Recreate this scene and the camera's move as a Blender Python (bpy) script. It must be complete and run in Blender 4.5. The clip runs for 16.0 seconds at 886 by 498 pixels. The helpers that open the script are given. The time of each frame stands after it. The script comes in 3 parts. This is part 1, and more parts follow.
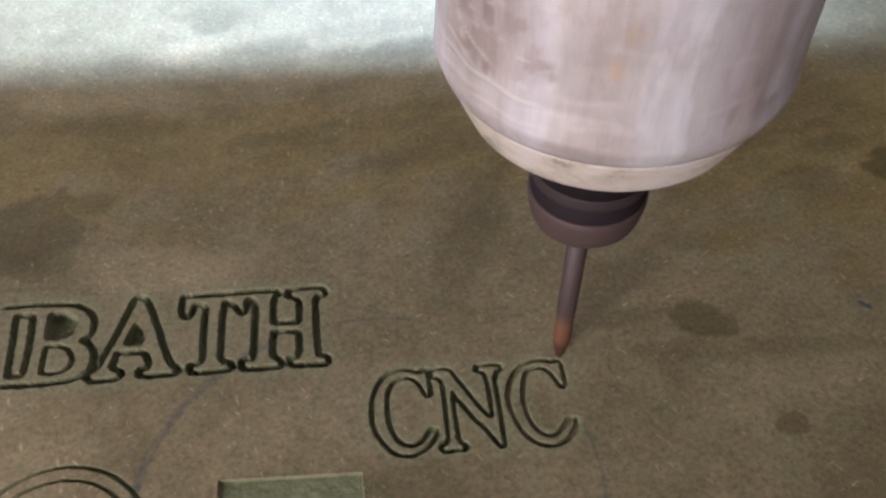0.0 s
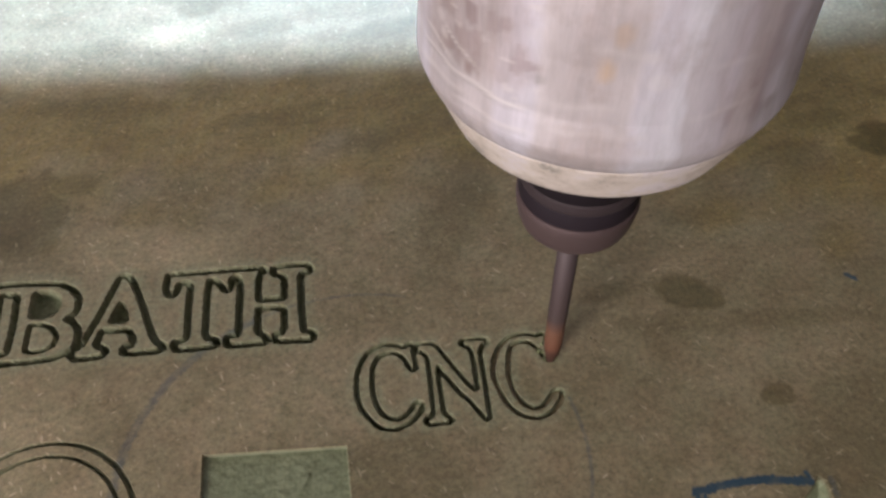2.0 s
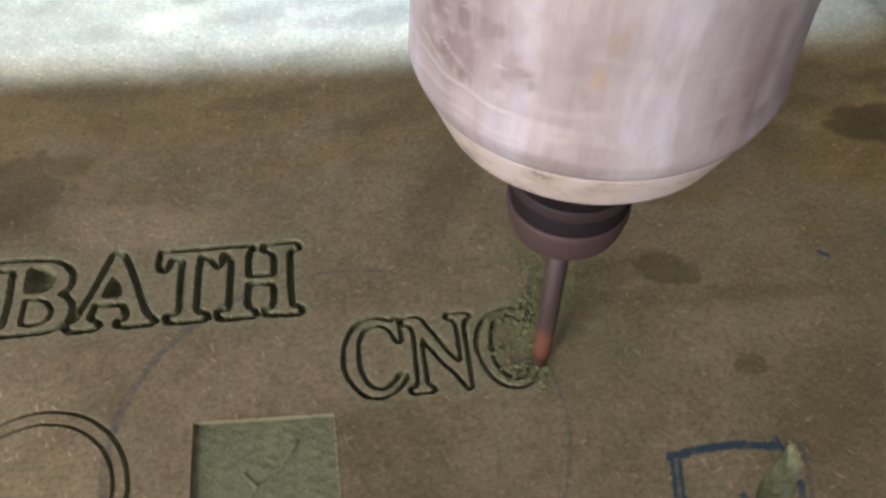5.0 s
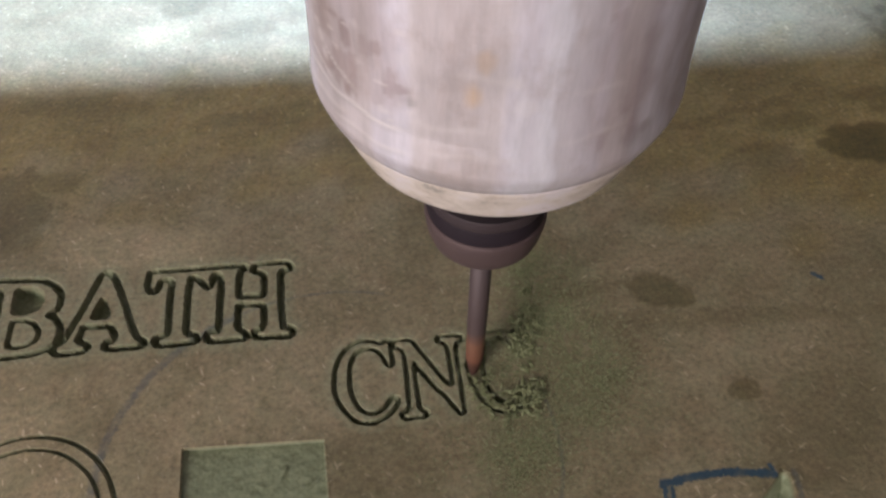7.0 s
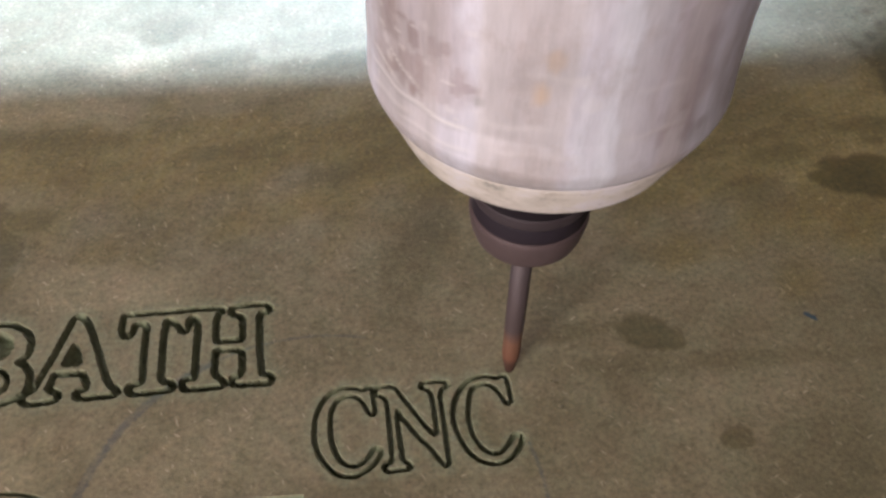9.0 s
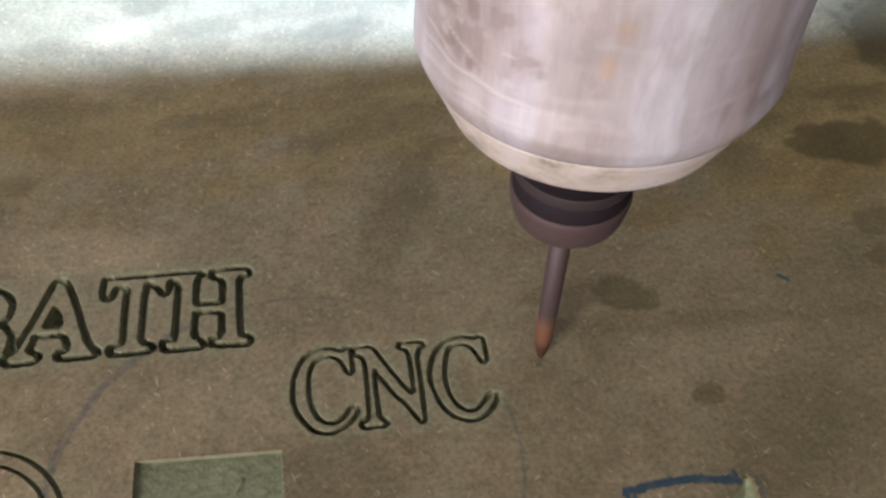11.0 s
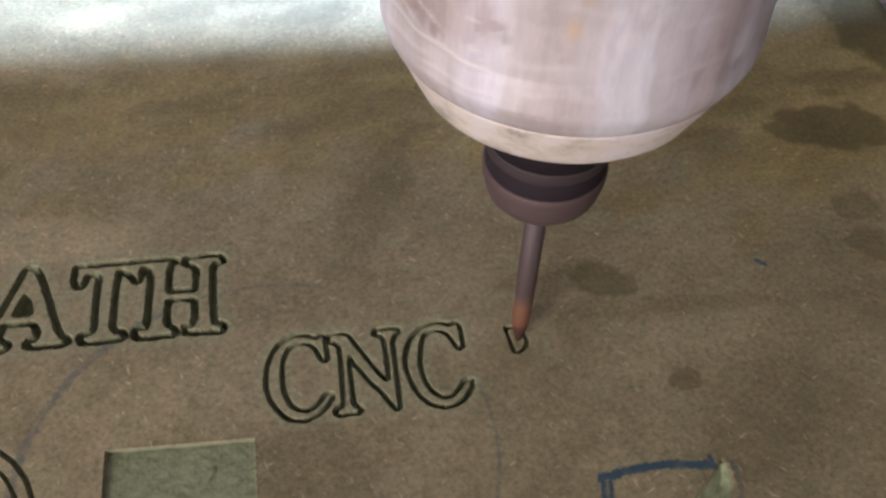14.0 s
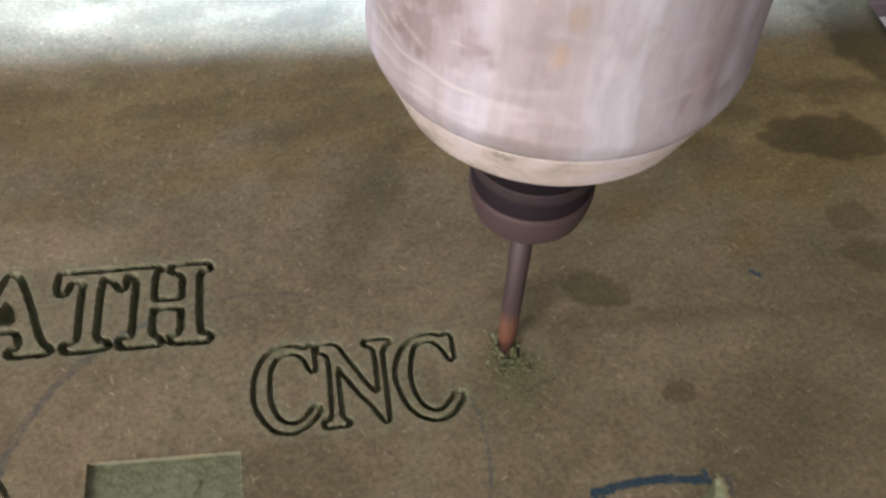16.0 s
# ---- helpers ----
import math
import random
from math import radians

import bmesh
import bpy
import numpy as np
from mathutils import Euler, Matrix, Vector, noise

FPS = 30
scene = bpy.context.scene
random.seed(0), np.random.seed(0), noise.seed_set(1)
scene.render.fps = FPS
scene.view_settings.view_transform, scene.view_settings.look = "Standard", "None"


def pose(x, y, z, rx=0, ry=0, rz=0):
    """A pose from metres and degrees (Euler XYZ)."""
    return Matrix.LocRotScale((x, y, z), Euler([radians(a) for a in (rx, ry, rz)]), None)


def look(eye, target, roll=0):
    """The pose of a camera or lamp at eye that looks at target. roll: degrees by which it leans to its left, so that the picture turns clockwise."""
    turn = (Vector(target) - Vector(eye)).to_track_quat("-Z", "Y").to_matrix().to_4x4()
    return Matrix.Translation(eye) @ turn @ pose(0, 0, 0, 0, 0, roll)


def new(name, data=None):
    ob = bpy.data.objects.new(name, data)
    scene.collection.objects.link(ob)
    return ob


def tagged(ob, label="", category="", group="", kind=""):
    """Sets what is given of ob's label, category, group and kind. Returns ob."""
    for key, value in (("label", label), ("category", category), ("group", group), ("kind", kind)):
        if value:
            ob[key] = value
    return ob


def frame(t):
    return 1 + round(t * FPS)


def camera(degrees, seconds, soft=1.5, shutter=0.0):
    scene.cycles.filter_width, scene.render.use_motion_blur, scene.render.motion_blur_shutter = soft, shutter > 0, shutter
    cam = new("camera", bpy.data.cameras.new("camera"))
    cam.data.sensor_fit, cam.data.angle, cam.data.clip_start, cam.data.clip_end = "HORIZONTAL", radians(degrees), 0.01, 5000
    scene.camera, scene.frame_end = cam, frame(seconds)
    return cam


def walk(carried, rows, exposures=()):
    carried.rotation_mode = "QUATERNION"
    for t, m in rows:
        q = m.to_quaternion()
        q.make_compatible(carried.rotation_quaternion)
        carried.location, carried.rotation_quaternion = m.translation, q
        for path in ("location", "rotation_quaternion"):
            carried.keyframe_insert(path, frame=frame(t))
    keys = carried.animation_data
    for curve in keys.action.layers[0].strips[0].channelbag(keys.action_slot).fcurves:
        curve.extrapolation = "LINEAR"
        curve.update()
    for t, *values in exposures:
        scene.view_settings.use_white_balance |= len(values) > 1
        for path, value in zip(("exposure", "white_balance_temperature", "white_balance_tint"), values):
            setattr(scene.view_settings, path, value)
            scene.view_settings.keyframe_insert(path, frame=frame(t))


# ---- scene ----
cam = camera(57, 16.0, soft=2.7)
# seconds, eye, target, roll
PATH = [
    (0, (0.0196, -0.0771, 0.11521), (0.01986, 0.00647, 0.01459), -3.11),
    (0.5, (0.02076, -0.07775, 0.11526), (0.02051, 0.00578, 0.01461), -3.47),
    (1, (0.01985, -0.07751, 0.11315), (0.01989, 0.00564, 0.01218), -3.35),
    (1.5, (0.02138, -0.07506, 0.11304), (0.02148, 0.00845, 0.01237), -3.66),
    (2, (0.02152, -0.0739, 0.11249), (0.02215, 0.00923, 0.01151), -3.39),
    (2.5, (0.02223, -0.07268, 0.11361), (0.02319, 0.01007, 0.01232), -3.2),
    (3, (0.02159, -0.07392, 0.11209), (0.02253, 0.00941, 0.01127), -3.1),
    (3.5, (0.02242, -0.07363, 0.1123), (0.02493, 0.01028, 0.01199), -2.17),
    (4, (0.02274, -0.07278, 0.11272), (0.02396, 0.01063, 0.01198), -3.05),
    (6.5, (0.02287, -0.07391, 0.1133), (0.02515, 0.0091, 0.01224), -2.21),
    (7, (0.02349, -0.07354, 0.11441), (0.02589, 0.00958, 0.01345), -2.24),
    (7.5, (0.02366, -0.07433, 0.11447), (0.027, 0.00968, 0.01427), -1.82),
    (8, (0.02402, -0.0747, 0.11445), (0.02816, 0.00905, 0.01406), -1.34),
    (8.5, (0.02413, -0.07513, 0.11444), (0.02883, 0.00893, 0.01434), -1.16),
    (9, (0.02506, -0.07515, 0.115), (0.02906, 0.00873, 0.01472), -1.7),
    (11.5, (0.02783, -0.07393, 0.113), (0.03306, 0.00827, 0.01138), -1.22),
    (12, (0.02843, -0.07407, 0.11257), (0.03389, 0.00813, 0.01097), -1.18),
    (12.5, (0.02901, -0.07415, 0.11157), (0.03489, 0.00806, 0.01), -0.71),
    (13, (0.02976, -0.07291, 0.11253), (0.03605, 0.00842, 0.01028), -0.43),
    (13.5, (0.02851, -0.07606, 0.11196), (0.03462, 0.00465, 0.00922), -0.48),
    (14, (0.02976, -0.07433, 0.11162), (0.03618, 0.00686, 0.00927), -0.63),
    (14.5, (0.03017, -0.0722, 0.11167), (0.03667, 0.00857, 0.00899), -0.49),
    (15, (0.02989, -0.07156, 0.11214), (0.03673, 0.00907, 0.00938), -0.25),
    (15.5, (0.0292, -0.0725, 0.11142), (0.03656, 0.00843, 0.00893), 0.17),
    (16, (0.02963, -0.07239, 0.11073), (0.03776, 0.0089, 0.00858), 0.64),
]
# seconds, travel of the table along y
TABLE = [
    (0, -0.00403),
    (0.5, -0.0057),
    (1, -0.00471),
    (1.5, -0.0023),
    (2, 0.00181),
    (2.5, -0.00069),
    (3, -0.00054),
    (3.5, 0.00394),
    (4, 0.00792),
    (4.4, 0.01025),
    (4.9, 0.00872),
    (5.2, 0.00785),
    (5.6, 0.01068),
    (6, 0.01199),
    (6.3, 0.01003),
    (6.5, 0.00843),
    (7, 0.00443),
    (7.5, 0.00045),
    (8, -0.00318),
    (8.5, -0.00351),
    (9, -0.00424),
    (9.4, -0.00054),
    (9.8, 0.00131),
    (10.1, 0.0),
    (10.6, 0.00109),
    (11, 0.00131),
    (11.5, 0.00151),
    (12, -0.00238),
    (12.5, -0.00036),
    (13, 0.00232),
    (13.5, -0.00073),
    (14, 0.00116),
    (14.5, 0.00282),
    (15, 0.00094),
    (15.5, -0.00251),
    (16, 0.00087),
]
# seconds, travel of the spindle along x and z, its lean in degrees
SPINDLE = [
    (0, 0.03788, -0.00081, 1.8),
    (0.5, 0.03885, 0.00188, 1.8),
    (1, 0.03807, -0.00079, 1.8),
    (1.5, 0.03788, -0.00151, 1.8),
    (2, 0.03812, -0.00156, 2.07),
    (2.5, 0.03589, -0.00096, 2.33),
    (3, 0.03237, -0.00139, 2.6),
    (3.5, 0.03121, -0.00141, 2.6),
    (4, 0.03199, -0.00125, 2.6),
    (4.4, 0.03455, -0.0012, 2.6),
    (4.9, 0.03782, -0.0012, 2.6),
    (5.2, 0.03924, -0.0012, 2.6),
    (5.6, 0.03728, -0.0012, 2.6),
    (6, 0.03401, -0.0012, 2.6),
    (6.3, 0.03237, -0.00131, 2.6),
    (6.5, 0.03052, -0.00142, 2.6),
    (7, 0.02953, -0.00099, 2.6),
    (7.5, 0.02973, -0.00109, 2.6),
    (8, 0.03187, -0.00112, 2.6),
    (8.5, 0.0358, -0.00134, 2.31),
    (9, 0.03853, -0.00132, 2.03),
    (9.4, 0.03793, -0.00131, 1.8),
    (9.8, 0.0376, -0.00131, 1.8),
    (10.1, 0.03815, 0.0024, 1.8),
    (10.6, 0.04578, 0.0024, 1.8),
    (11, 0.04687, -0.00098, 1.8),
    (11.5, 0.048, -0.00126, 1.8),
    (12, 0.04784, -0.00126, 1.8),
    (12.5, 0.04644, -0.00154, 1.8),
    (13, 0.04664, -0.00093, 1.8),
    (13.5, 0.04752, 0.00031, 1.8),
    (14, 0.04704, 2e-05, 1.8),
    (14.5, 0.04664, -0.00108, 1.8),
    (15, 0.04855, -0.00092, 1.8),
    (15.5, 0.04687, -0.0013, 1.8),
    (16, 0.04629, -0.00153, 1.8),
]
EXPOSURE = [(0, 2.25), (2, 2.31), (4, 2.33), (6.5, 2.28), (7, 2.28), (7.5, 2.33), (8.5, 2.43), (11.5, 2.43), (16, 2.42)]
walk(cam, [(t, look(eye, target, roll)) for t, eye, target, roll in PATH], EXPOSURE)

U = 0.0109          # one drawing unit of the engraved layout, in metres
SPINDLE_Y = -0.5 * U

# ---- world and light ----
world = bpy.data.worlds.new("sky")
world.use_nodes = True
scene.world = world
wn = world.node_tree
sky = wn.nodes.new("ShaderNodeTexSky")
sky.sky_type = "NISHITA"
sky.sun_disc = False
sky.sun_elevation = radians(49)
sky.sun_rotation = radians(0)
wn.nodes["Background"].inputs[1].default_value = 0.05
wn.links.new(sky.outputs[0], wn.nodes["Background"].inputs[0])


def lamp(name, kind, m, energy, colour, **more):
    data = bpy.data.lights.new(name, kind)
    data.energy, data.color = energy, colour
    for key, value in more.items():
        if key == "angle":
            data.angle = value
        elif key == "size":
            data.shape, data.size, data.size_y = "RECTANGLE", value[0], value[1]
    ob = new(name, data)
    ob.matrix_world = m
    return ob


# soft sun from behind the gantry, through the far window
lamp("sun", "SUN", look((0.12, 1.0, 1.15), (0, 0, 0)), 5.6, (0.55, 0.72, 1.0), angle=radians(7))
# daylight in the opening of the near window
lamp("window_light", "AREA", look((-0.78, -1.06, 0.52), (-0.02, 0, 0.06)), 5.9, (1.0, 0.925, 0.895), size=(0.55, 0.7))


# ---- materials ----
def material(name, colour, rough=0.6, metal=0.0):
    mat = bpy.data.materials.new(name)
    mat.use_nodes = True
    b = mat.node_tree.nodes["Principled BSDF"]
    b.inputs["Base Color"].default_value = (*colour, 1)
    b.inputs["Roughness"].default_value = rough
    b.inputs["Metallic"].default_value = metal
    return mat, mat.node_tree, b


def node(nt, kind, **sockets):
    n = nt.nodes.new(kind)
    for key, value in sockets.items():
        n.inputs[key.replace("_", " ")].default_value = value
    return n


def noise_at(nt, scale, detail=4.0, rough=0.6, stretch=None, coords="Object"):
    tc = nt.nodes.new("ShaderNodeTexCoord")
    mp = nt.nodes.new("ShaderNodeMapping")
    if stretch:
        mp.inputs["Scale"].default_value = stretch
    nt.links.new(tc.outputs[coords], mp.inputs[0])
    n = node(nt, "ShaderNodeTexNoise", Scale=scale, Detail=detail, Roughness=rough)
    nt.links.new(mp.outputs[0], n.inputs["Vector"])
    return n.outputs["Fac"]


def ramp(nt, fac, stops):
    r = nt.nodes.new("ShaderNodeValToRGB")
    while len(r.color_ramp.elements) < len(stops):
        r.color_ramp.elements.new(0.5)
    for e, (pos, col) in zip(r.color_ramp.elements, stops):
        e.position = pos
        e.color = (*col, 1) if len(col) == 3 else col
    nt.links.new(fac, r.inputs[0])
    return r.outputs[0]


def mix(nt, fac, a, b, how="MIX"):
    m = nt.nodes.new("ShaderNodeMix")
    m.data_type, m.blend_type = "RGBA", how
    for sock, v in ((m.inputs[0], fac), (m.inputs[6], a), (m.inputs[7], b)):
        if hasattr(v, "is_linked"):
            nt.links.new(v, sock)
        else:
            sock.default_value = v if isinstance(v, float) else (*v, 1)
    return m.outputs[2]


def bump(nt, bsdf, height, strength, distance):
    b = node(nt, "ShaderNodeBump", Strength=strength, Distance=distance)
    nt.links.new(height, b.inputs["Height"])
    nt.links.new(b.outputs[0], bsdf.inputs["Normal"])


def mdf_material():
    mat, nt, b = material("mdf", (0.26, 0.215, 0.145), 0.72)
    base = ramp(nt, noise_at(nt, 42, 6, 0.66), [(0.30, (0.112, 0.091, 0.049)), (0.5, (0.160, 0.132, 0.080)), (0.72, (0.206, 0.174, 0.114))])
    warm = ramp(nt, noise_at(nt, 150, 4, 0.7), [(0.36, (0.95, 1.0, 0.93)), (0.66, (1.04, 0.99, 0.94))])
    col = mix(nt, 1.0, base, warm, "MULTIPLY")
    blotch = ramp(nt, noise_at(nt, 330, 5, 0.7), [(0.32, (0.86, 0.87, 0.82)), (0.5, (1, 1, 1)), (0.70, (1.10, 1.08, 1.06))])
    col = mix(nt, 1.0, col, blotch, "MULTIPLY")
    grain = ramp(nt, noise_at(nt, 1100, 4, 0.75), [(0.30, (0.58, 0.58, 0.54)), (0.5, (0.98, 0.98, 0.98)), (0.74, (1.42, 1.39, 1.33))])
    col = mix(nt, 1.0, col, grain, "MULTIPLY")
    # pale wood fibres lying every way
    for turn, seed in ((0.5, 3.1), (1.9, 7.7), (-0.7, 11.3)):
        tc = nt.nodes.new("ShaderNodeTexCoord")
        mp = nt.nodes.new("ShaderNodeMapping")
        mp.vector_type = "TEXTURE"
        mp.inputs["Rotation"].default_value = (0, 0, turn)
        mp.inputs["Location"].default_value = (seed, seed, 0)
        mp.inputs["Scale"].default_value = (1 / 420, 1 / 1500, 1)
        nt.links.new(tc.outputs["Object"], mp.inputs[0])
        n = node(nt, "ShaderNodeTexNoise", Scale=1.0, Detail=1.0, Roughness=0.4)
        nt.links.new(mp.outputs[0], n.inputs["Vector"])
        hair = ramp(nt, n.outputs["Fac"], [(0.705, (0, 0, 0)), (0.78, (0.55, 0.55, 0.55))])
        col = mix(nt, hair, col, (0.40, 0.33, 0.23))
    spots = ramp(nt, noise_at(nt, 420, 2, 0.5), [(0.26, (0.75, 0.75, 0.75)), (0.31, (0, 0, 0))])
    col = mix(nt, spots, col, (0.10, 0.08, 0.045))
    ao = nt.nodes.new("ShaderNodeAttribute")
    ao.attribute_name = "oil"
    col = mix(nt, ao.outputs["Fac"], col, mix(nt, 1.0, col, (1.0, 0.92, 0.58), "MULTIPLY"))
    aw = nt.nodes.new("ShaderNodeAttribute")
    aw.attribute_name = "worn"
    col = mix(nt, aw.outputs["Fac"], col, mix(nt, 1.0, col, (1.48, 1.47, 1.52), "MULTIPLY"))
    at = nt.nodes.new("ShaderNodeAttribute")
    at.attribute_name = "stain"
    col = mix(nt, at.outputs["Fac"], col, mix(nt, 1.0, col, (0.43, 0.425, 0.27), "MULTIPLY"))
    ap = nt.nodes.new("ShaderNodeAttribute")
    ap.attribute_name = "powder"
    col = mix(nt, ap.outputs["Fac"], col, mix(nt, 1.0, grain, (0.185, 0.192, 0.118), "MULTIPLY"))
    core = ramp(nt, noise_at(nt, 700, 4, 0.7), [(0.3, (0.085, 0.097, 0.050)), (0.7, (0.18, 0.20, 0.118))])
    ac = nt.nodes.new("ShaderNodeAttribute")
    ac.attribute_name = "cut"
    col = mix(nt, ac.outputs["Fac"], col, core)
    ai = nt.nodes.new("ShaderNodeAttribute")
    ai.attribute_name = "ink"
    col = mix(nt, ai.outputs["Fac"], col, (0.013, 0.038, 0.060))
    nt.links.new(col, b.inputs["Base Color"])
    bump(nt, b, noise_at(nt, 900, 5, 0.75), 0.55, 0.00025)
    return mat


MDF = mdf_material()


def aluminium_material():
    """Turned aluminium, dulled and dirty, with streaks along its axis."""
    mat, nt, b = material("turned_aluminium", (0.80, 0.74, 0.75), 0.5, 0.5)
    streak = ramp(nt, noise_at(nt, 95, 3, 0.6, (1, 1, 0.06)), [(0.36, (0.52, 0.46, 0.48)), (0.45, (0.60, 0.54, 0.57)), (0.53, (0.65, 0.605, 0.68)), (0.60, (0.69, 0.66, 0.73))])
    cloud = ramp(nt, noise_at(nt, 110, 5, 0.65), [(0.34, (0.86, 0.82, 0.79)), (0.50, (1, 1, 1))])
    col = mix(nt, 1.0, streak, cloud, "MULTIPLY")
    fine = ramp(nt, noise_at(nt, 900, 3, 0.7, (1, 1, 0.2)), [(0.3, (0.88, 0.88, 0.88)), (0.7, (1.06, 1.06, 1.06))])
    col = mix(nt, 1.0, col, fine, "MULTIPLY")
    am = nt.nodes.new("ShaderNodeAttribute")
    am.attribute_name = "amber"
    col = mix(nt, am.outputs["Fac"], col, (0.55, 0.36, 0.20))
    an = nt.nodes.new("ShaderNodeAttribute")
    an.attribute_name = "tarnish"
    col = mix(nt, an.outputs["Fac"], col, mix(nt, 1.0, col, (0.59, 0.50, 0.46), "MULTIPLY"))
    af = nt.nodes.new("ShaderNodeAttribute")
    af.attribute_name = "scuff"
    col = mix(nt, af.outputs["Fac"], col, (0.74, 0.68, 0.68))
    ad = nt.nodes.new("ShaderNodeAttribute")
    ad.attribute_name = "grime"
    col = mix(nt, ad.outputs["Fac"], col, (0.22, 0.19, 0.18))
    nt.links.new(col, b.inputs["Base Color"])
    nt.links.new(ramp(nt, noise_at(nt, 140, 4), [(0.3, (0.38,) * 3), (0.7, (0.58,) * 3)]), b.inputs["Roughness"])
    bump(nt, b, noise_at(nt, 420, 4), 0.15, 0.0003)
    return mat


def by_height(name, stops, rough, metal):
    """A turned part whose tint changes along its axis; stops: height in metres, colour."""
    mat, nt, b = material(name, stops[0][1], rough, metal)
    tc = nt.nodes.new("ShaderNodeTexCoord")
    sep = nt.nodes.new("ShaderNodeSeparateXYZ")
    nt.links.new(tc.outputs["Object"], sep.inputs[0])
    top = stops[-1][0]
    wob = node(nt, "ShaderNodeMath")
    wob.operation = "MULTIPLY_ADD"
    nt.links.new(noise_at(nt, 300, 3), wob.inputs[0])
    wob.inputs[1].default_value = 0.0022
    nt.links.new(sep.outputs[2], wob.inputs[2])
    div = node(nt, "ShaderNodeMath")
    div.operation = "DIVIDE"
    nt.links.new(wob.outputs[0], div.inputs[0])
    div.inputs[1].default_value = top
    nt.links.new(ramp(nt, div.outputs[0], [(z / top, c) for z, c in stops]), b.inputs["Base Color"])
    bump(nt, b, noise_at(nt, 900, 3), 0.15, 0.0002)
    return mat


ALU = aluminium_material()


def cream_material():
    """The dull, scuffed nose ring."""
    mat, nt, b = material("scuffed_nose", (0.85, 0.76, 0.68), 0.62, 0.45)
    col = ramp(nt, noise_at(nt, 85, 6, 0.72), [(0.38, (0.36, 0.32, 0.29)), (0.42, (0.54, 0.465, 0.42)), (0.50, (0.65, 0.57, 0.53)), (0.58, (0.68, 0.61, 0.63))])
    scuff = ramp(nt, noise_at(nt, 700, 4, 0.7, (1, 1, 2.5)), [(0.3, (0.72, 0.68, 0.64)), (0.42, (1, 1, 1))])
    nt.links.new(mix(nt, 1.0, col, scuff, "MULTIPLY"), b.inputs["Base Color"])
    bump(nt, b, noise_at(nt, 600, 4), 0.2, 0.0003)
    return mat


CREAM = cream_material()
STEEL = by_height("nut_steel", [(0.0, (0.086, 0.056, 0.055)), (0.06, (0.076, 0.049, 0.050))], 0.68, 0.45)
BIT = by_height("heat_tinted_steel", [(0.0, (0.035, 0.018, 0.014)), (0.0050, (0.07, 0.03, 0.02)), (0.0072, (0.155, 0.064, 0.038)), (0.0112, (0.165, 0.078, 0.048)),
                                      (0.0145, (0.070, 0.047, 0.046)), (0.036, (0.068, 0.050, 0.053))], 0.66, 0.45)
DARK_STEEL = by_height("nut_collar_steel", [(0.0, (0.036, 0.023, 0.026)), (0.06, (0.030, 0.019, 0.022))], 0.75, 0.3)
BLACK, _, black_bsdf = material("black_oxide", (0.016, 0.011, 0.015), 0.7, 0.0)
black_bsdf.inputs["Specular IOR Level"].default_value = 0.15
PLASTER = material("plaster", (0.72, 0.68, 0.66), 0.9)[0]
CONCRETE = material("concrete", (0.19, 0.18, 0.165), 0.85)[0]
PAINT = material("grey_paint", (0.40, 0.34, 0.36), 0.5)[0]
DARK_PAINT = material("dark_paint", (0.07, 0.065, 0.065), 0.5)[0]
WHITE = material("white_sheet", (0.8, 0.78, 0.8), 0.6)[0]


def dust_material():
    mat, nt, b = material("green_dust", (0.2, 0.22, 0.13), 0.95)
    geo = nt.nodes.new("ShaderNodeNewGeometry")
    nt.links.new(ramp(nt, geo.outputs["Random Per Island"], [(0.0, (0.100, 0.110, 0.050)), (0.5, (0.155, 0.168, 0.080)), (0.85, (0.190, 0.203, 0.106)), (1.0, (0.25, 0.258, 0.15))]), b.inputs["Base Color"])
    return mat


DUST = dust_material()


# ---- building blocks ----
def mesh_of(name, bm, mat):
    data = bpy.data.meshes.new(name)
    bm.to_mesh(data)
    bm.free()
    data.materials.append(mat)
    return data


def part(name, bm, mat, parent, label=""):
    ob = new(name, mesh_of(name, bm, mat))
    ob.parent = parent
    return tagged(ob, label)


def box(x0, x1, y0, y1, z0, z1, bevel=0.0):
    bm = bmesh.new()
    bmesh.ops.create_cube(bm, size=1)
    for v in bm.verts:
        v.co = ((x0 + x1) / 2 + v.co.x * (x1 - x0), (y0 + y1) / 2 + v.co.y * (y1 - y0), (z0 + z1) / 2 + v.co.z * (z1 - z0))
    if bevel:
        bmesh.ops.bevel(bm, geom=bm.edges[:], offset=bevel, segments=2, affect="EDGES")
    return bm


def structure(name, bm, mat, label, category="structure"):
    return tagged(new(name, mesh_of(name, bm, mat)), label, category, kind="structure")


def lathe(profile, steps=96):
    """A turned body: (radius, height) pairs from the bottom up."""
    bm = bmesh.new()
    rings = []
    for r, z in profile:
        if r < 1e-6:
            rings.append([bm.verts.new((0, 0, z))])
        else:
            rings.append([bm.verts.new((r * math.cos(a), r * math.sin(a), z)) for a in np.linspace(0, 2 * math.pi, steps, endpoint=False)])
    for a, b in zip(rings, rings[1:]):
        for i in range(steps):
            j = (i + 1) % steps
            if len(a) == 1:
                bm.faces.new((a[0], b[j], b[i]))
            elif len(b) == 1:
                bm.faces.new((a[i], a[j], b[0]))
            else:
                bm.faces.new((a[i], a[j], b[j], b[i]))
    for f in bm.faces:
        f.smooth = True
    for e in bm.edges:
        if len(e.link_faces) == 2 and e.calc_face_angle(0) > radians(28):
            e.smooth = False
    bmesh.ops.recalc_face_normals(bm, faces=bm.faces[:])
    return bm


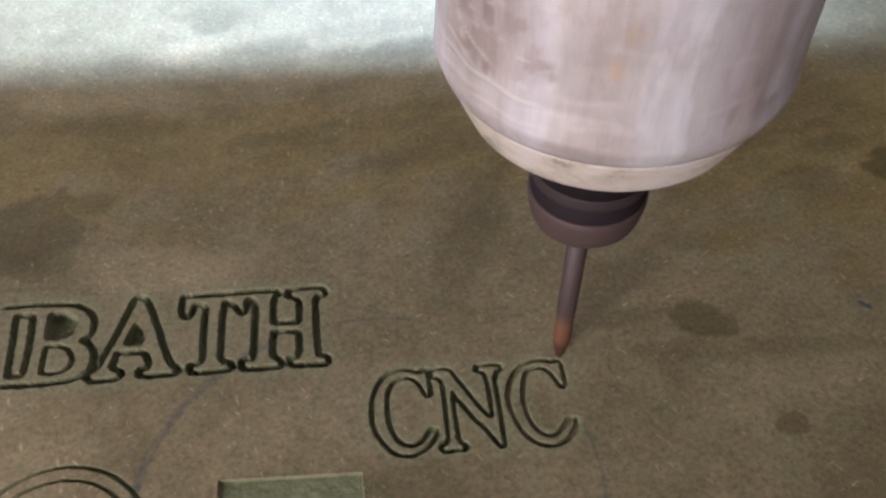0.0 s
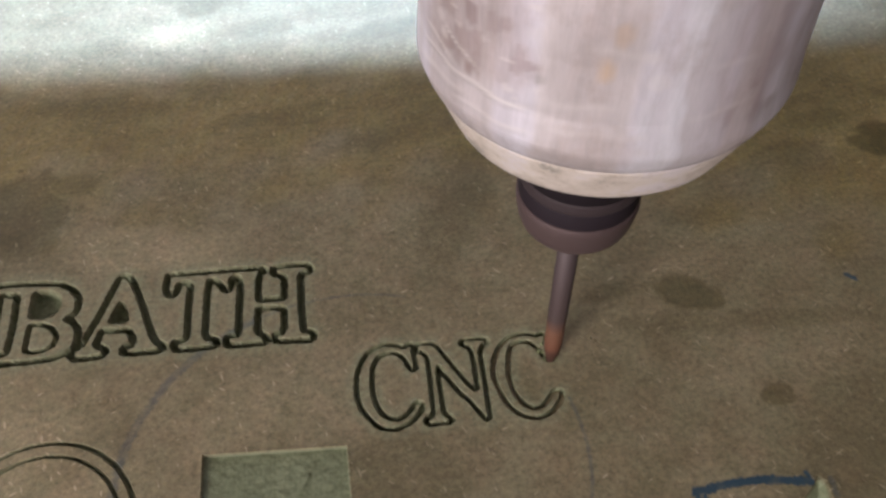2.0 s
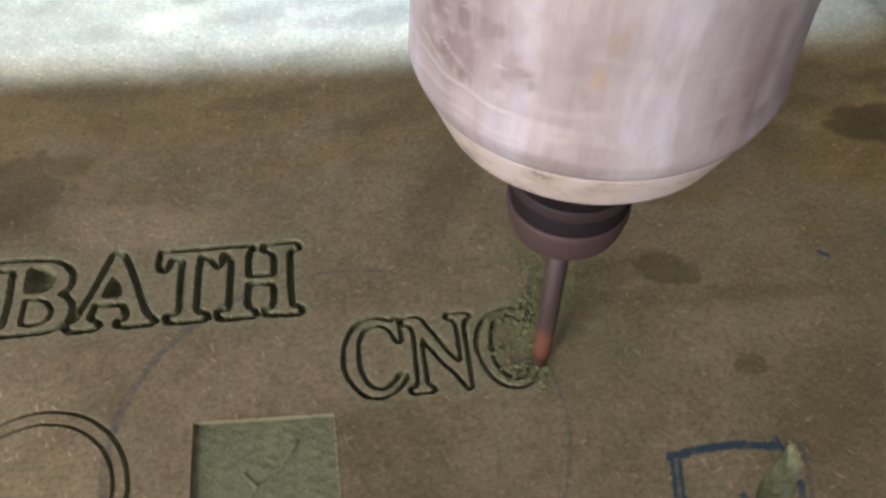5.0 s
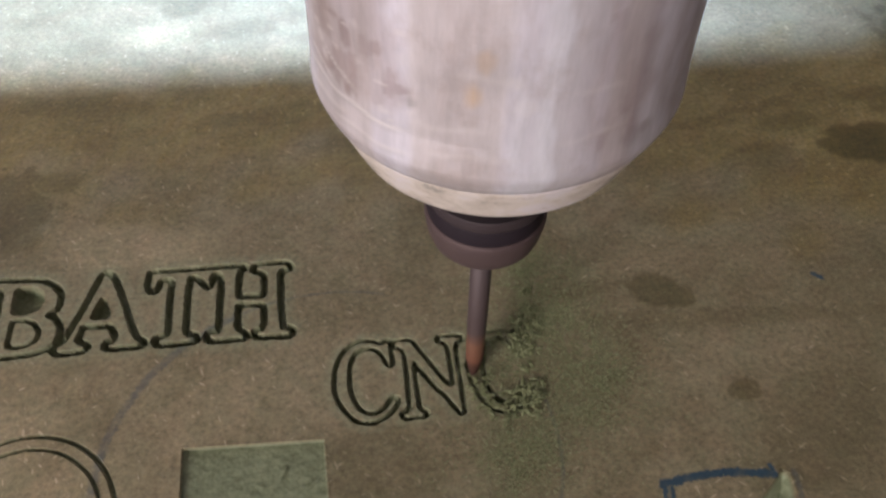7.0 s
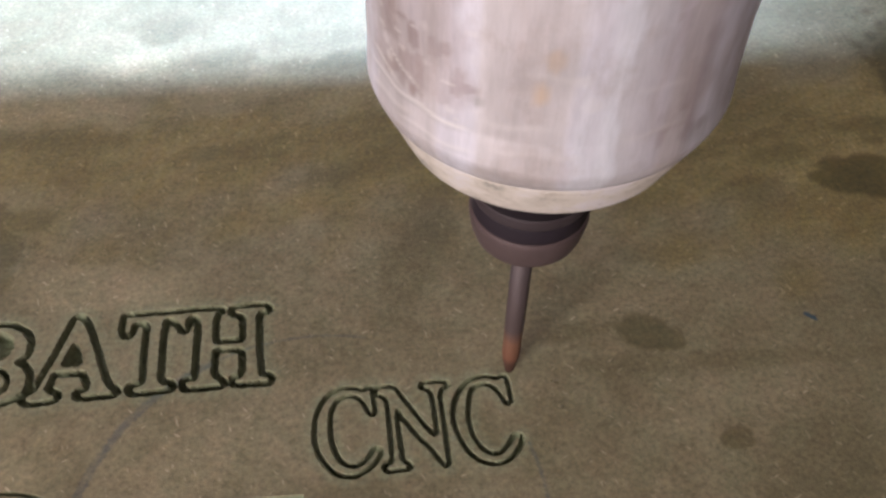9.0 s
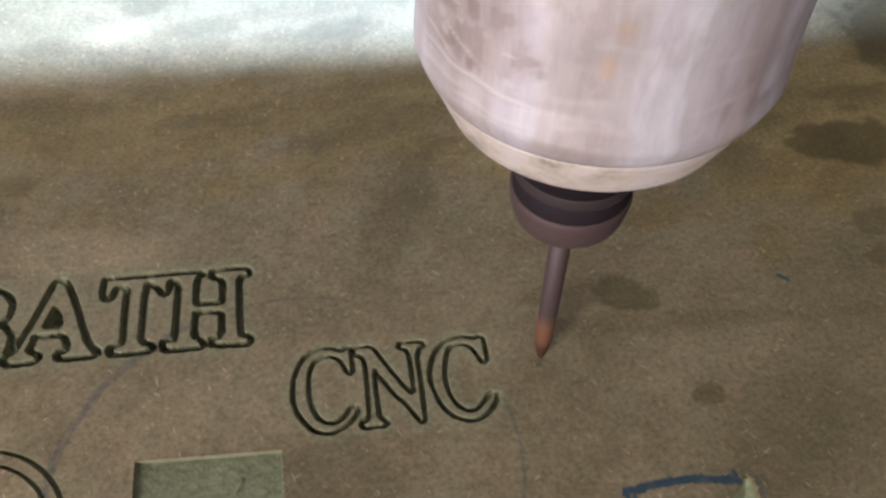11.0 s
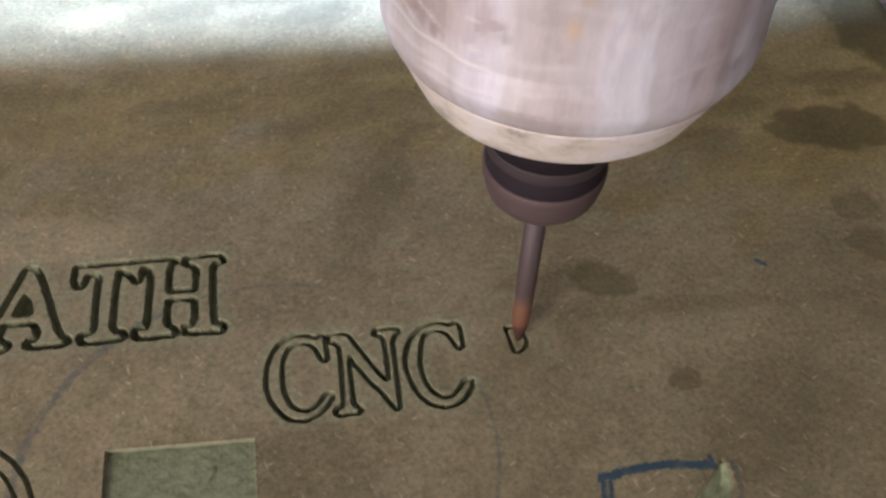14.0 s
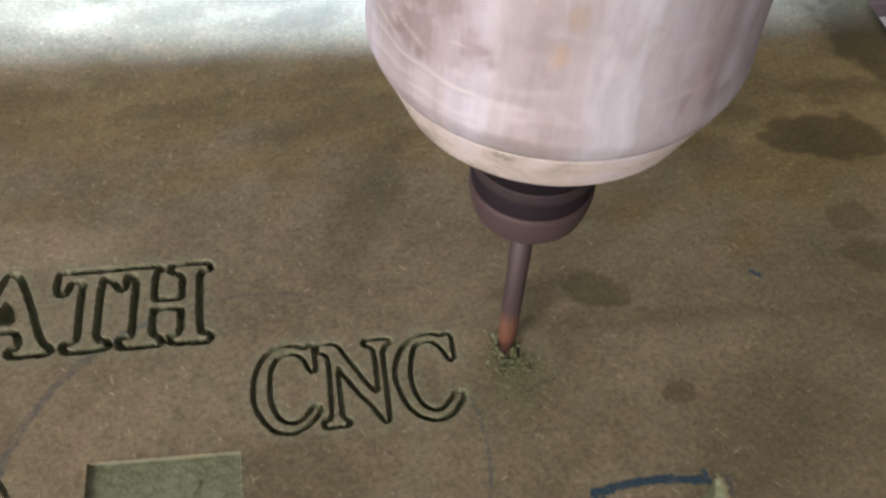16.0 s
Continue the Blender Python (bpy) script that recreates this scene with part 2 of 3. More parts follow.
# ---- the room ----
structure("floor", box(-1.6, 1.6, -1.2, 1.6, -0.93, -0.85), CONCRETE, "grey concrete workshop floor", "floor")
structure("ceiling", box(-1.6, 1.6, -1.2, 1.6, 1.9, 1.98), PLASTER, "plain pale plastered ceiling", "ceiling")
structure("wall_east", box(1.5, 1.6, -1.1, 1.5, -0.85, 1.9), CONCRETE, "bare grey concrete wall", "wall")


def window_wall(name, turn, at, far, a0, a1, z0, z1):
    """A wall 0.1 m thick with one opening: it runs along x, at metres from the middle, turned about z."""
    bm = bmesh.new()
    for a in ((-far, a0, -0.85, 1.9), (a1, far, -0.85, 1.9), (a0, a1, -0.85, z0), (a0, a1, z1, 1.9)):
        piece = bpy.data.meshes.new("piece")
        piece_bm = box(a[0], a[1], at, at + 0.1, a[2], a[3])
        piece_bm.to_mesh(piece)
        piece_bm.free()
        bm.from_mesh(piece)
        bpy.data.meshes.remove(piece)
    ob = structure(name, bm, PLASTER, "pale plastered wall with a wide window opening", "wall")
    ob.matrix_world = pose(0, 0, 0, 0, 0, turn)


structure("wall_west", box(-1.6, -1.5, -1.1, 1.5, -0.85, 1.9), PLASTER, "plain pale plastered wall", "wall")
window_wall("wall_north", 0, 1.5, 1.6, -1.0, 1.0, 0.4, 1.85)
window_wall("wall_south", 180, 1.1, 1.6, 0.48, 1.08, 0.15, 0.9)

# ---- the machine ----
structure("machine_stand", box(-0.40, 0.40, -0.45, 0.58, -0.85, -0.12, 0.004), DARK_PAINT, "dark grey steel stand under the machine bed", "machine stand")
structure("machine_bed", box(-0.45, 0.45, -0.5, 0.62, -0.12, -0.05, 0.004), PAINT, "grey painted steel machine bed", "machine bed")
gantry = structure("gantry_beam", box(-0.45, 0.45, -0.05, 0.0, 0.10, 0.62, 0.003), PAINT, "grey painted gantry beam across the table", "gantry")
gantry.matrix_world = pose(0, 0.1700, 0, 0, 0, -1.4)
for sx in (-1, 1):
    structure("gantry_post", box(sx * 0.40 - 0.04, sx * 0.40 + 0.04, 0.10, 0.18, -0.05, 0.085, 0.002), PAINT, "grey painted gantry upright on the bed", "gantry")

structure("machine_column", box(0.188, 0.336, 0.63, 0.81, -0.85, 1.6, 0.004), PAINT, "grey painted machine column behind the gantry", "machine column")
structure("machine_side", box(0.190, 0.205, -0.36, 0.30, -0.027, 0.50, 0.003), DARK_PAINT, "dark grey side plate of the machine", "machine side")
structure("bed_panel", box(0.146, 0.44, -0.5, 0.111, -0.05, -0.027, 0.001), WHITE, "white laminate panel on the machine bed", "bed panel")
structure("guide_rail", box(0.146, 0.44, 0.117, 0.150, -0.05, -0.027, 0.003), PAINT, "pinkish grey steel guide rail on the machine bed", "guide rail")

# ---- the board ----
def loop(points, closed=True, step=0.05):
    """Points of a path, smoothed a little and set step apart, in drawing units."""
    p = np.array(points, float)
    if closed:
        p = np.vstack([p, p[:1]])
    out = []
    for a, b in zip(p, p[1:]):
        n = max(1, int(math.hypot(*(b - a)) / step))
        out += [a + (b - a) * i / n for i in range(n)]
    if not closed:
        out.append(p[-1])
    out = np.array(out)
    for _ in range(2):
        if closed:
            out = (np.roll(out, 1, 0) + 2 * out + np.roll(out, -1, 0)) / 4
        else:
            out[1:-1] = (out[:-2] + 2 * out[1:-1] + out[2:]) / 4
    return np.vstack([out, out[:1]]) if closed else out


def arc(cx, cy, rx, ry, a0, a1, n=24):
    return [(cx + rx * math.cos(radians(a)), cy + ry * math.sin(radians(a))) for a in np.linspace(a0, a1, n)]


LETTER_TH = [(-2.44, 1.38), (-2.3, 1.39), (-1.75, 1.39), (-1.26, 1.41), (-0.89, 1.4), (-0.85, 1.33), (-0.94, 1.28), (-0.96, 1.2), (-0.92, 0.76), (-0.51, 0.76), (-0.54, 1.15),
             (-0.58, 1.23), (-0.71, 1.25), (-0.75, 1.31), (-0.72, 1.4), (-0.52, 1.42), (-0.2, 1.42), (-0.11, 1.34), (-0.12, 1.26), (-0.25, 1.26), (-0.28, 1.17), (-0.22, 0.51),
             (-0.17, 0.13), (-0.04, 0.1), (0.01, 0.02), (-0.04, -0.05), (-0.28, -0.05), (-0.58, -0.04), (-0.63, 0.03), (-0.59, 0.1), (-0.49, 0.12), (-0.47, 0.25), (-0.5, 0.57),
             (-0.91, 0.61), (-0.88, 0.18), (-0.82, 0.11), (-0.72, 0.05), (-0.73, -0.05)]
LETTER_TH += [(-0.96, -0.06), (-1.26, -0.07), (-1.34, -0.02), (-1.35, 0.08), (-1.29, 0.13), (-1.17, 0.12), (-1.19, 0.41), (-1.22, 0.94), (-1.26, 1.19), (-1.34, 1.28),
              (-1.39, 1.21), (-1.37, 1.04), (-1.42, 0.97), (-1.49, 1.01), (-1.55, 1.11), (-1.65, 1.21), (-1.75, 1.23), (-1.74, 0.87), (-1.68, 0.15), (-1.64, 0.11),
              (-1.52, 0.09), (-1.45, -0), (-1.5, -0.05), (-1.79, -0.08), (-2.03, -0.08), (-2.12, -0.05), (-2.16, 0.04), (-2.1, 0.08), (-1.97, 0.1), (-1.95, 0.18),
              (-2.01, 0.64), (-2.04, 1.15), (-2.09, 1.2), (-2.2, 1.2), (-2.24, 1.14), (-2.24, 0.99), (-2.32, 0.95), (-2.39, 0.98), (-2.43, 1.1)]
LETTER_A = [(-3.18, 1.44), (-3.07, 1.4), (-2.95, 1.23), (-2.74, 0.78), (-2.54, 0.31), (-2.43, 0.11), (-2.28, 0.02), (-2.28, -0.05), (-2.34, -0.07), (-2.59, -0.08),
            (-2.84, -0.09), (-2.92, -0.04), (-2.9, 0.04), (-2.76, 0.07), (-2.79, 0.19), (-2.88, 0.35), (-3.11, 0.35), (-3.3, 0.37), (-3.32, 0.24), (-3.35, 0.11), (-3.19, 0.04),
            (-3.14, -0.03), (-3.2, -0.1), (-3.41, -0.12), (-3.63, -0.12), (-3.7, -0.05), (-3.69, 0.05), (-3.57, 0.09), (-3.52, 0.24), (-3.4, 0.66), (-3.29, 1.12),
            (-3.24, 1.36)]
HOLE_A = [(-3.12, 0.89), (-3.21, 0.52), (-2.95, 0.52), (-3.05, 0.8)]
LETTER_B = [(-5.6, 1.37), (-5.42, 1.37), (-4.97, 1.39), (-4.41, 1.37), (-4.13, 1.33), (-3.95, 1.22), (-3.83, 1.09), (-3.78, 0.9), (-3.8, 0.72), (-3.93, 0.64), (-3.8, 0.58),
            (-3.69, 0.44), (-3.64, 0.26), (-3.67, 0.09), (-3.75, -0), (-3.91, -0.07), (-4.12, -0.11), (-4.55, -0.13), (-4.97, -0.12), (-5.5, -0.12)]
HOLE_B = [(-4.55, 1.19), (-4.34, 1.2), (-4.15, 1.09), (-4.09, 0.92), (-4.14, 0.76), (-4.27, 0.7), (-4.5, 0.72), (-4.54, 1.03)]
HOLE_B2 = [(-4.46, 0.56), (-4.27, 0.56), (-4.1, 0.48), (-3.99, 0.33), (-3.99, 0.17), (-4.11, 0.07), (-4.31, 0.05), (-4.42, 0.08), (-4.45, 0.35)]
STEM_B = [(-5.1, 1.19), (-4.82, 1.16), (-4.72, 0.54), (-4.69, 0.06), (-4.92, 0.04), (-5, 0.56)]
C_FIRST = [(1.37, -0.31), (1.27, -0.26), (1.16, -0.23), (1.05, -0.23), (0.93, -0.27), (0.8, -0.37), (0.72, -0.51), (0.66, -0.69), (0.65, -0.88), (0.66, -1.07), (0.72, -1.26),
           (0.83, -1.43), (0.97, -1.58), (1.11, -1.63), (1.24, -1.63), (1.38, -1.57), (1.49, -1.48), (1.58, -1.37), (1.61, -1.28), (1.58, -1.23), (1.53, -1.21), (1.48, -1.26),
           (1.43, -1.36), (1.33, -1.45), (1.23, -1.48), (1.13, -1.46), (1.03, -1.39), (0.95, -1.24), (0.9, -1.09), (0.88, -0.9), (0.88, -0.67), (0.92, -0.52), (0.99, -0.42),
           (1.1, -0.38), (1.22, -0.38), (1.32, -0.45), (1.39, -0.57), (1.43, -0.69), (1.48, -0.72), (1.52, -0.7), (1.53, -0.66), (1.5, -0.46), (1.49, -0.29), (1.45, -0.23),
           (1.41, -0.23)]
LETTER_N = [(1.5, -0.26), (1.75, -0.25), (1.82, -0.28), (1.87, -0.36), (2.01, -0.58), (2.17, -0.84), (2.27, -0.99), (2.37, -1.1), (2.4, -1.07), (2.39, -0.96), (2.37, -0.63),
            (2.34, -0.39), (2.31, -0.35), (2.22, -0.33), (2.19, -0.3), (2.21, -0.24), (2.27, -0.23), (2.54, -0.23), (2.6, -0.26), (2.62, -0.32), (2.55, -0.33), (2.51, -0.36),
            (2.48, -0.44), (2.5, -0.8), (2.52, -1.16), (2.54, -1.54), (2.52, -1.58), (2.48, -1.58), (2.41, -1.48), (2.29, -1.29), (2.13, -1.11), (1.98, -0.89), (1.88, -0.74),
            (1.85, -0.65), (1.84, -0.82), (1.87, -1.16), (1.9, -1.46), (1.95, -1.48), (2.02, -1.51), (2.02, -1.56), (1.98, -1.58), (1.8, -1.59), (1.68, -1.6), (1.63, -1.57),
            (1.62, -1.52), (1.65, -1.49), (1.73, -1.47), (1.75, -1.43), (1.74, -1.22), (1.72, -0.84), (1.69, -0.48), (1.64, -0.41), (1.55, -0.39)]
C_LAST = [(3.36, -0.26), (3.28, -0.22), (3.16, -0.19), (3.01, -0.21), (2.89, -0.27), (2.77, -0.4), (2.69, -0.57), (2.64, -0.75), (2.65, -0.95), (2.71, -1.17), (2.8, -1.36),
          (2.93, -1.51), (3.06, -1.58), (3.2, -1.6), (3.33, -1.57), (3.45, -1.49), (3.55, -1.36), (3.6, -1.26), (3.59, -1.19), (3.53, -1.17), (3.47, -1.2), (3.38, -1.33),
          (3.29, -1.42), (3.17, -1.45), (3.07, -1.4), (2.98, -1.3), (2.91, -1.17), (2.88, -1.03), (2.86, -0.83), (2.88, -0.64), (2.92, -0.46), (2.98, -0.36), (3.09, -0.33),
          (3.21, -0.34), (3.3, -0.42), (3.38, -0.56), (3.42, -0.67), (3.46, -0.69), (3.5, -0.67), (3.52, -0.62), (3.5, -0.42), (3.49, -0.28), (3.46, -0.2), (3.41, -0.19)]
STOP = [(4.16, -.36), (4.20, -.58), (4.24, -.81), (4.33, -.80), (4.43, -.72), (4.46, -.6), (4.41, -.48), (4.30, -.38)]


def skew(path, y0, k=.08):
    """The machine's two axes are a little out of square."""
    return [(x + k * (y0 - y), y) for x, y in path]


POCKET = [(-1.45, -1.83), (.53, -1.83), (.78, -4.3), (-1.21, -4.3)]

FX0, FX1, FY0, FY1, STEP = -5.5, 8.6, -4.0, 1.65, 0.0118


def axis_steps(lo, m0, a, b, m1, hi):
    """Grid lines: fine from a to b, medium from m0 to m1, coarse to the ends."""
    fine = np.arange(a, b, STEP)
    near_side, far_side = np.arange(m0, a - .03, .055), np.arange(b + .03, m1, .055)
    left = m0 - np.cumsum(np.geomspace(.08, 2.5, 14))
    right = m1 + np.cumsum(np.geomspace(.08, 2.5, 14))
    return np.concatenate([[lo], left[left > lo + .2][::-1], near_side, fine, far_side, right[right < hi - .2], [hi]])


BX = axis_steps(-22, -8, FX0, FX1, 12.9, 13.1)
BY = axis_steps(-26, -4.5, FY0, FY1, 9.8, 20)
GX, GY = np.meshgrid(BX, BY)
depth = np.zeros_like(GX)
cut = np.zeros_like(GX)
ink = np.zeros_like(GX)
stain = np.zeros_like(GX)
oil = np.zeros_like(GX)
powder = np.zeros_like(GX)
worn = np.zeros_like(GX)
rng = np.random.default_rng(3)


def window(x0, x1, y0, y1):
    return (slice(np.searchsorted(BY, y0), np.searchsorted(BY, y1)), slice(np.searchsorted(BX, x0), np.searchsorted(BX, x1)))


def distance(path, reach):
    """Distance from a path, to reach at most, over the grid."""
    d = np.full_like(GX, 9.0)
    for a, b in zip(path, path[1:]):
        w = window(min(a[0], b[0]) - reach, max(a[0], b[0]) + reach, min(a[1], b[1]) - reach, max(a[1], b[1]) + reach)
        x, y = GX[w] - a[0], GY[w] - a[1]
        e = b - a
        s = np.clip((x * e[0] + y * e[1]) / max(e @ e, 1e-9), 0, 1)
        d[w] = np.minimum(d[w], np.hypot(x - s * e[0], y - s * e[1]))
    return d


def inside(path):
    """Which of the grid's points a closed path holds."""
    p = np.array(path)
    w = window(p[:, 0].min(), p[:, 0].max(), p[:, 1].min(), p[:, 1].max())
    x, y = GX[w], GY[w]
    odd = np.zeros(x.shape, bool)
    for (ax, ay), (bx, by) in zip(p, np.roll(p, -1, 0)):
        if ay != by:
            odd ^= ((ay > y) != (by > y)) & (x < (bx - ax) * (y - ay) / (by - ay) + ax)
    full = np.zeros_like(GX, bool)
    full[w] = odd
    return full


def rough(scale, seed):
    """Smooth random relief over the fine part of the grid, about -1 to 1."""
    r = np.random.default_rng(seed)
    out = np.zeros_like(GX)
    for k in range(10):
        a, ph = r.uniform(0, 2 * math.pi), r.uniform(0, 2 * math.pi)
        f = scale * r.uniform(.6, 1.8)
        out += np.sin((GX * math.cos(a) + GY * math.sin(a)) * f + ph)
    return out / 4


WOBBLE, RIPPLE = rough(22, 1), rough(60, 2)


def groove(path, half, deep, closed=True):
    d = distance(loop(path, closed, .03), half * 1.8) + WOBBLE * half * .07 + RIPPLE * half * .09
    k = np.clip((1 - (np.maximum(d, 0) / half) ** 7) * 1.2, 0, 1)
    np.maximum(depth, deep * k, out=depth)
    np.maximum(cut, np.clip(k * 4, 0, 1), out=cut)
    # torn fibres along the rim
    rim = np.exp(-((d - half * 1.15) / (half * .25)) ** 2) * np.clip(RIPPLE + .2, 0, 1)
    depth[:] -= np.where(d < 2 * half, rim * .006, 0)


def pocket(path, deep, soft=.02):
    k = inside(path)
    depth[k] = np.maximum(depth[k], (deep * (1 + .05 * WOBBLE + .03 * RIPPLE))[k])
    cut[k] = 1


for p in (LETTER_TH, LETTER_A, LETTER_B, STEM_B):
    groove(p, .060, .235)
for p in (HOLE_A, HOLE_B, HOLE_B2):
    groove(p, .046, .235)
for p in (HOLE_A, HOLE_B):
    pocket(p, .235)
for p in (C_FIRST, LETTER_N, C_LAST):
    groove(p, .039, .165)
groove(STOP, .034, .18)
groove(skew(arc(-3.6, -2.8, 1.30, 1.30, 0, 360, 90)[:-1], -1.6), .034, .11)
groove(skew(arc(-3.6, -2.8, 1.10, 1.10, 0, 360, 90)[:-1], -1.6), .029, .10)
pocket(POCKET, .065)
burr = distance(loop(POCKET), .08)
depth[:] -= np.where((burr < .07) & (cut < .5), .006 * np.exp(-(burr / .03) ** 2), 0)


def seam(path, half, rise):
    """A thin ridge (rise > 0) or crack in the pocket's floor."""
    d = distance(loop(path, False), .14)
    depth[:] -= np.where(d < .12, rise * np.exp(-(d / half) ** 2) * np.clip(.8 + .3 * WOBBLE, .2, 1.3), 0)


seam([(-.48, -2.82), (-.31, -2.77), (-.18, -2.58), (-.06, -2.39), (.02, -2.2)], .030, .018)
seam([(-.67, -2.63), (-.57, -2.73), (-.48, -2.82)], .024, .018)
seam([(-.48, -2.82), (-.54, -2.95), (-.59, -3.07), (-.62, -3.5)], .034, .018)
seam([(.56, -2.20), (.54, -2.25), (.38, -2.47), (.25, -2.58), (.03, -2.88), (-.05, -3.2)], .024, -.008)
seam([(-.30, -2.92), (-.24, -3.0), (-.26, -3.3)], .06, .014)
seam([(-.35, -2.42), (-.27, -2.47)], .03, .012)
LEAF = [(6.74, -2.70), (6.83, -2.79), (6.82, -3.06), (6.71, -3.27), (6.56, -3.44), (6.42, -3.75), (6.3, -3.95), (5.85, -3.95), (6.05, -3.49), (6.16, -3.29), (6.24, -3.19),
        (6.45, -3.0), (6.60, -2.86)]
LEAF_2 = [(5.0, -3.40), (5.45, -3.42), (5.73, -3.49), (6.0, -3.62), (5.9, -3.95), (5.03, -3.95)]
for path, deep in ((LEAF, .17), (LEAF_2, .13)):
    leaf = inside(path)
    dl = np.minimum(distance(loop(path), .3), .3)
    depth[leaf] = np.maximum(depth[leaf], (deep * np.clip(dl / .16, 0, 1) ** .6 * (1 + .05 * WOBBLE + .02 * RIPPLE))[leaf])
    cut[leaf] = np.maximum(cut[leaf], np.clip(dl * 30, 0, 1)[leaf])


def pen(path, half, strength, closed=False):
    d = distance(loop(path, closed, .08), half * 2) + RIPPLE * half * .2
    k = np.clip((half - d) / (half * .5), 0, 1) * strength * np.clip((.75 if strength < .7 else .95) + .3 * WOBBLE, 0, 1)
    np.maximum(ink, k * (cut < .5), out=ink)


pen(arc(.6, -2.2, 3.2, 2.93, 76, 120, 30), .030, .36)
pen(arc(.6, -2.2, 3.22, 2.93, -30, 17, 30), .036, .45)
pen(arc(.6, -2.2, 3.2, 2.93, 118, 200, 40), .085, .50)
pen([(5.10, -2.81), (5.25, -2.79), (5.57, -2.73), (5.97, -2.70), (6.37, -2.74), (6.62, -2.77)], .075, 1.15)
pen([(6.60, -2.65), (6.63, -2.79)], .040, 1.2)
pen([(5.12, -2.84), (5.05, -3.37), (4.98, -3.95)], .040, 1.2)
pen([(5.21, -2.87), (5.15, -3.39), (5.10, -3.95)], .036, 1.2)
pen([(5.17, -2.85), (5.10, -3.38), (5.04, -3.95)], .080, .65)
pen([(6.89, -2.74), (6.89, -3.07), (6.78, -3.56), (6.70, -3.95)], .045, .5)
pen([(6.72, -3.28), (6.66, -3.55), (6.60, -3.95)], .060, .95)
pen([(5.92, -3.41), (5.96, -3.47)], .065, .95)
pen([(8.28, .52), (8.36, .46), (8.40, .42)], .05, 1.1)


def blot(cx, cy, rx, ry, turn, strength, edge=.35, on=stain):
    """A damp dark stain, or a worn pale patch, with an uneven rim."""
    c, s = math.cos(radians(turn)), math.sin(radians(turn))
    x, y = GX - cx, GY - cy
    r = np.hypot((x * c + y * s) / rx, (y * c - x * s) / ry) + .06 * WOBBLE + .13 * MEDIUM + .16 * SLOW
    np.maximum(on, strength * np.clip((1 - r) / edge + .5, 0, 1), out=on)


SLOW, MEDIUM = rough(4, 5), rough(10, 6)
blot(5.81, .36, .52, .32, -18, 0.8, .3)
blot(6.6, -1.49, .25, .19, 0, 0.75, .3)
blot(10.6, 3.36, 1.12, .60, -4, 1.00, .18)
blot(-5.4, 2.95, 1.05, .95, 10, 0.68, .3)
blot(-4.5, 3.55, .55, .30, 4, 0.6, .4)
blot(-4.75, 2.25, .35, .40, 20, 0.55, .4)
blot(-4.2, -2.7, 2.1, 1.7, 0, .9, .9, worn)
blot(2.3, 2.2, .55, 1.1, -20, 0.52, .8)
blot(2.0, 4.55, 1.4, .33, 14, 0.48, .8)
blot(1.25, 7.7, .8, .35, 12, .75, .7)
blot(-3.0, 8.85, .5, .28, 0, .5, .4)
blot(-1.15, 7.95, .38, .25, 0, .45, .5)
blot(0, 7.6, .5, .2, 10, .4, .7)
blot(2.6, 4.9, 1.4, .3, 10, 0.55, .8)
blot(11.2, 4.7, 1.0, .22, 5, 0.6, .6)
blot(10.3, 1.5, .4, .3, 0, 0.72)
blot(10.4, .6, .6, .35, -20, 0.72)
blot(4.6, .45, .5, .12, 8, 0.43, .8)
blot(12.6, 6.2, .9, 1.6, 0, 1.00)
blot(-.3, 5.2, 2.2, .22, 8, .3, .9)
blot(3.4, 5.9, 2.6, .25, 6, .45, .9)
blot(-4.2, 5.6, 1.6, .28, -4, .45, .9)
blot(7.4, 2.4, 1.6, .5, 24, .35, .9)
blot(1.3, -2.6, .8, .9, 10, .35, .9)
blot(7.6, -.22, 3.4, .2, -1, .45, .9)
blot(3.1, -.95, .16, .28, 10, .4, .9)
blot(-3.0, 9.3, .7, .4, 0, .5, .8)
blot(.2, 8.4, 1.3, .3, 6, .4, .9)
blot(-6.2, 8.6, .8, .25, -8, .35, .9)
blot(3.0, 8.8, 1.0, .35, 12, .4, .9)
blot(10.4, 8.4, 1.2, .5, 0, .35, .9)
blot(9.6, .2, 2.2, 3.0, 20, .34, 1.6)
blot(8.0, -2.2, 1.9, 1.1, -10, .34, 1.4)
blot(9.1, 4.1, .8, .24, 8, .6, .6)
blot(8.2, 3.25, .85, .28, 14, .5, .8)
blot(6.3, 1.9, .75, .25, -6, .45, .9)
blot(3.0, -1.0, .34, .42, 10, .5, .9)
blot(1.0, -2.35, .5, .6, 0, .45, .9)
blot(-5.0, -1.3, 2.3, 1.2, 6, .8, .9, worn)
blot(-1.6, -1.2, 1.6, .7, -8, .4, .9, worn)
blot(-2.9, 2.0, 1.5, .5, -6, .5, .5, worn)
blot(-5.2, 6.6, 1.7, .45, -5, .8, .9, worn)
blot(-1.2, 6.9, 1.1, .4, 8, .6, .9, worn)
blot(-3.2, 7.9, .9, .4, 0, .5, .9, worn)
blot(1.8, 6.7, 1.0, .4, 4, .5, .9, worn)
blot(-1.8, 8.0, 1.1, .3, 12, .45, .9)
blot(-4.6, 7.6, .7, .3, -10, .4, .9)
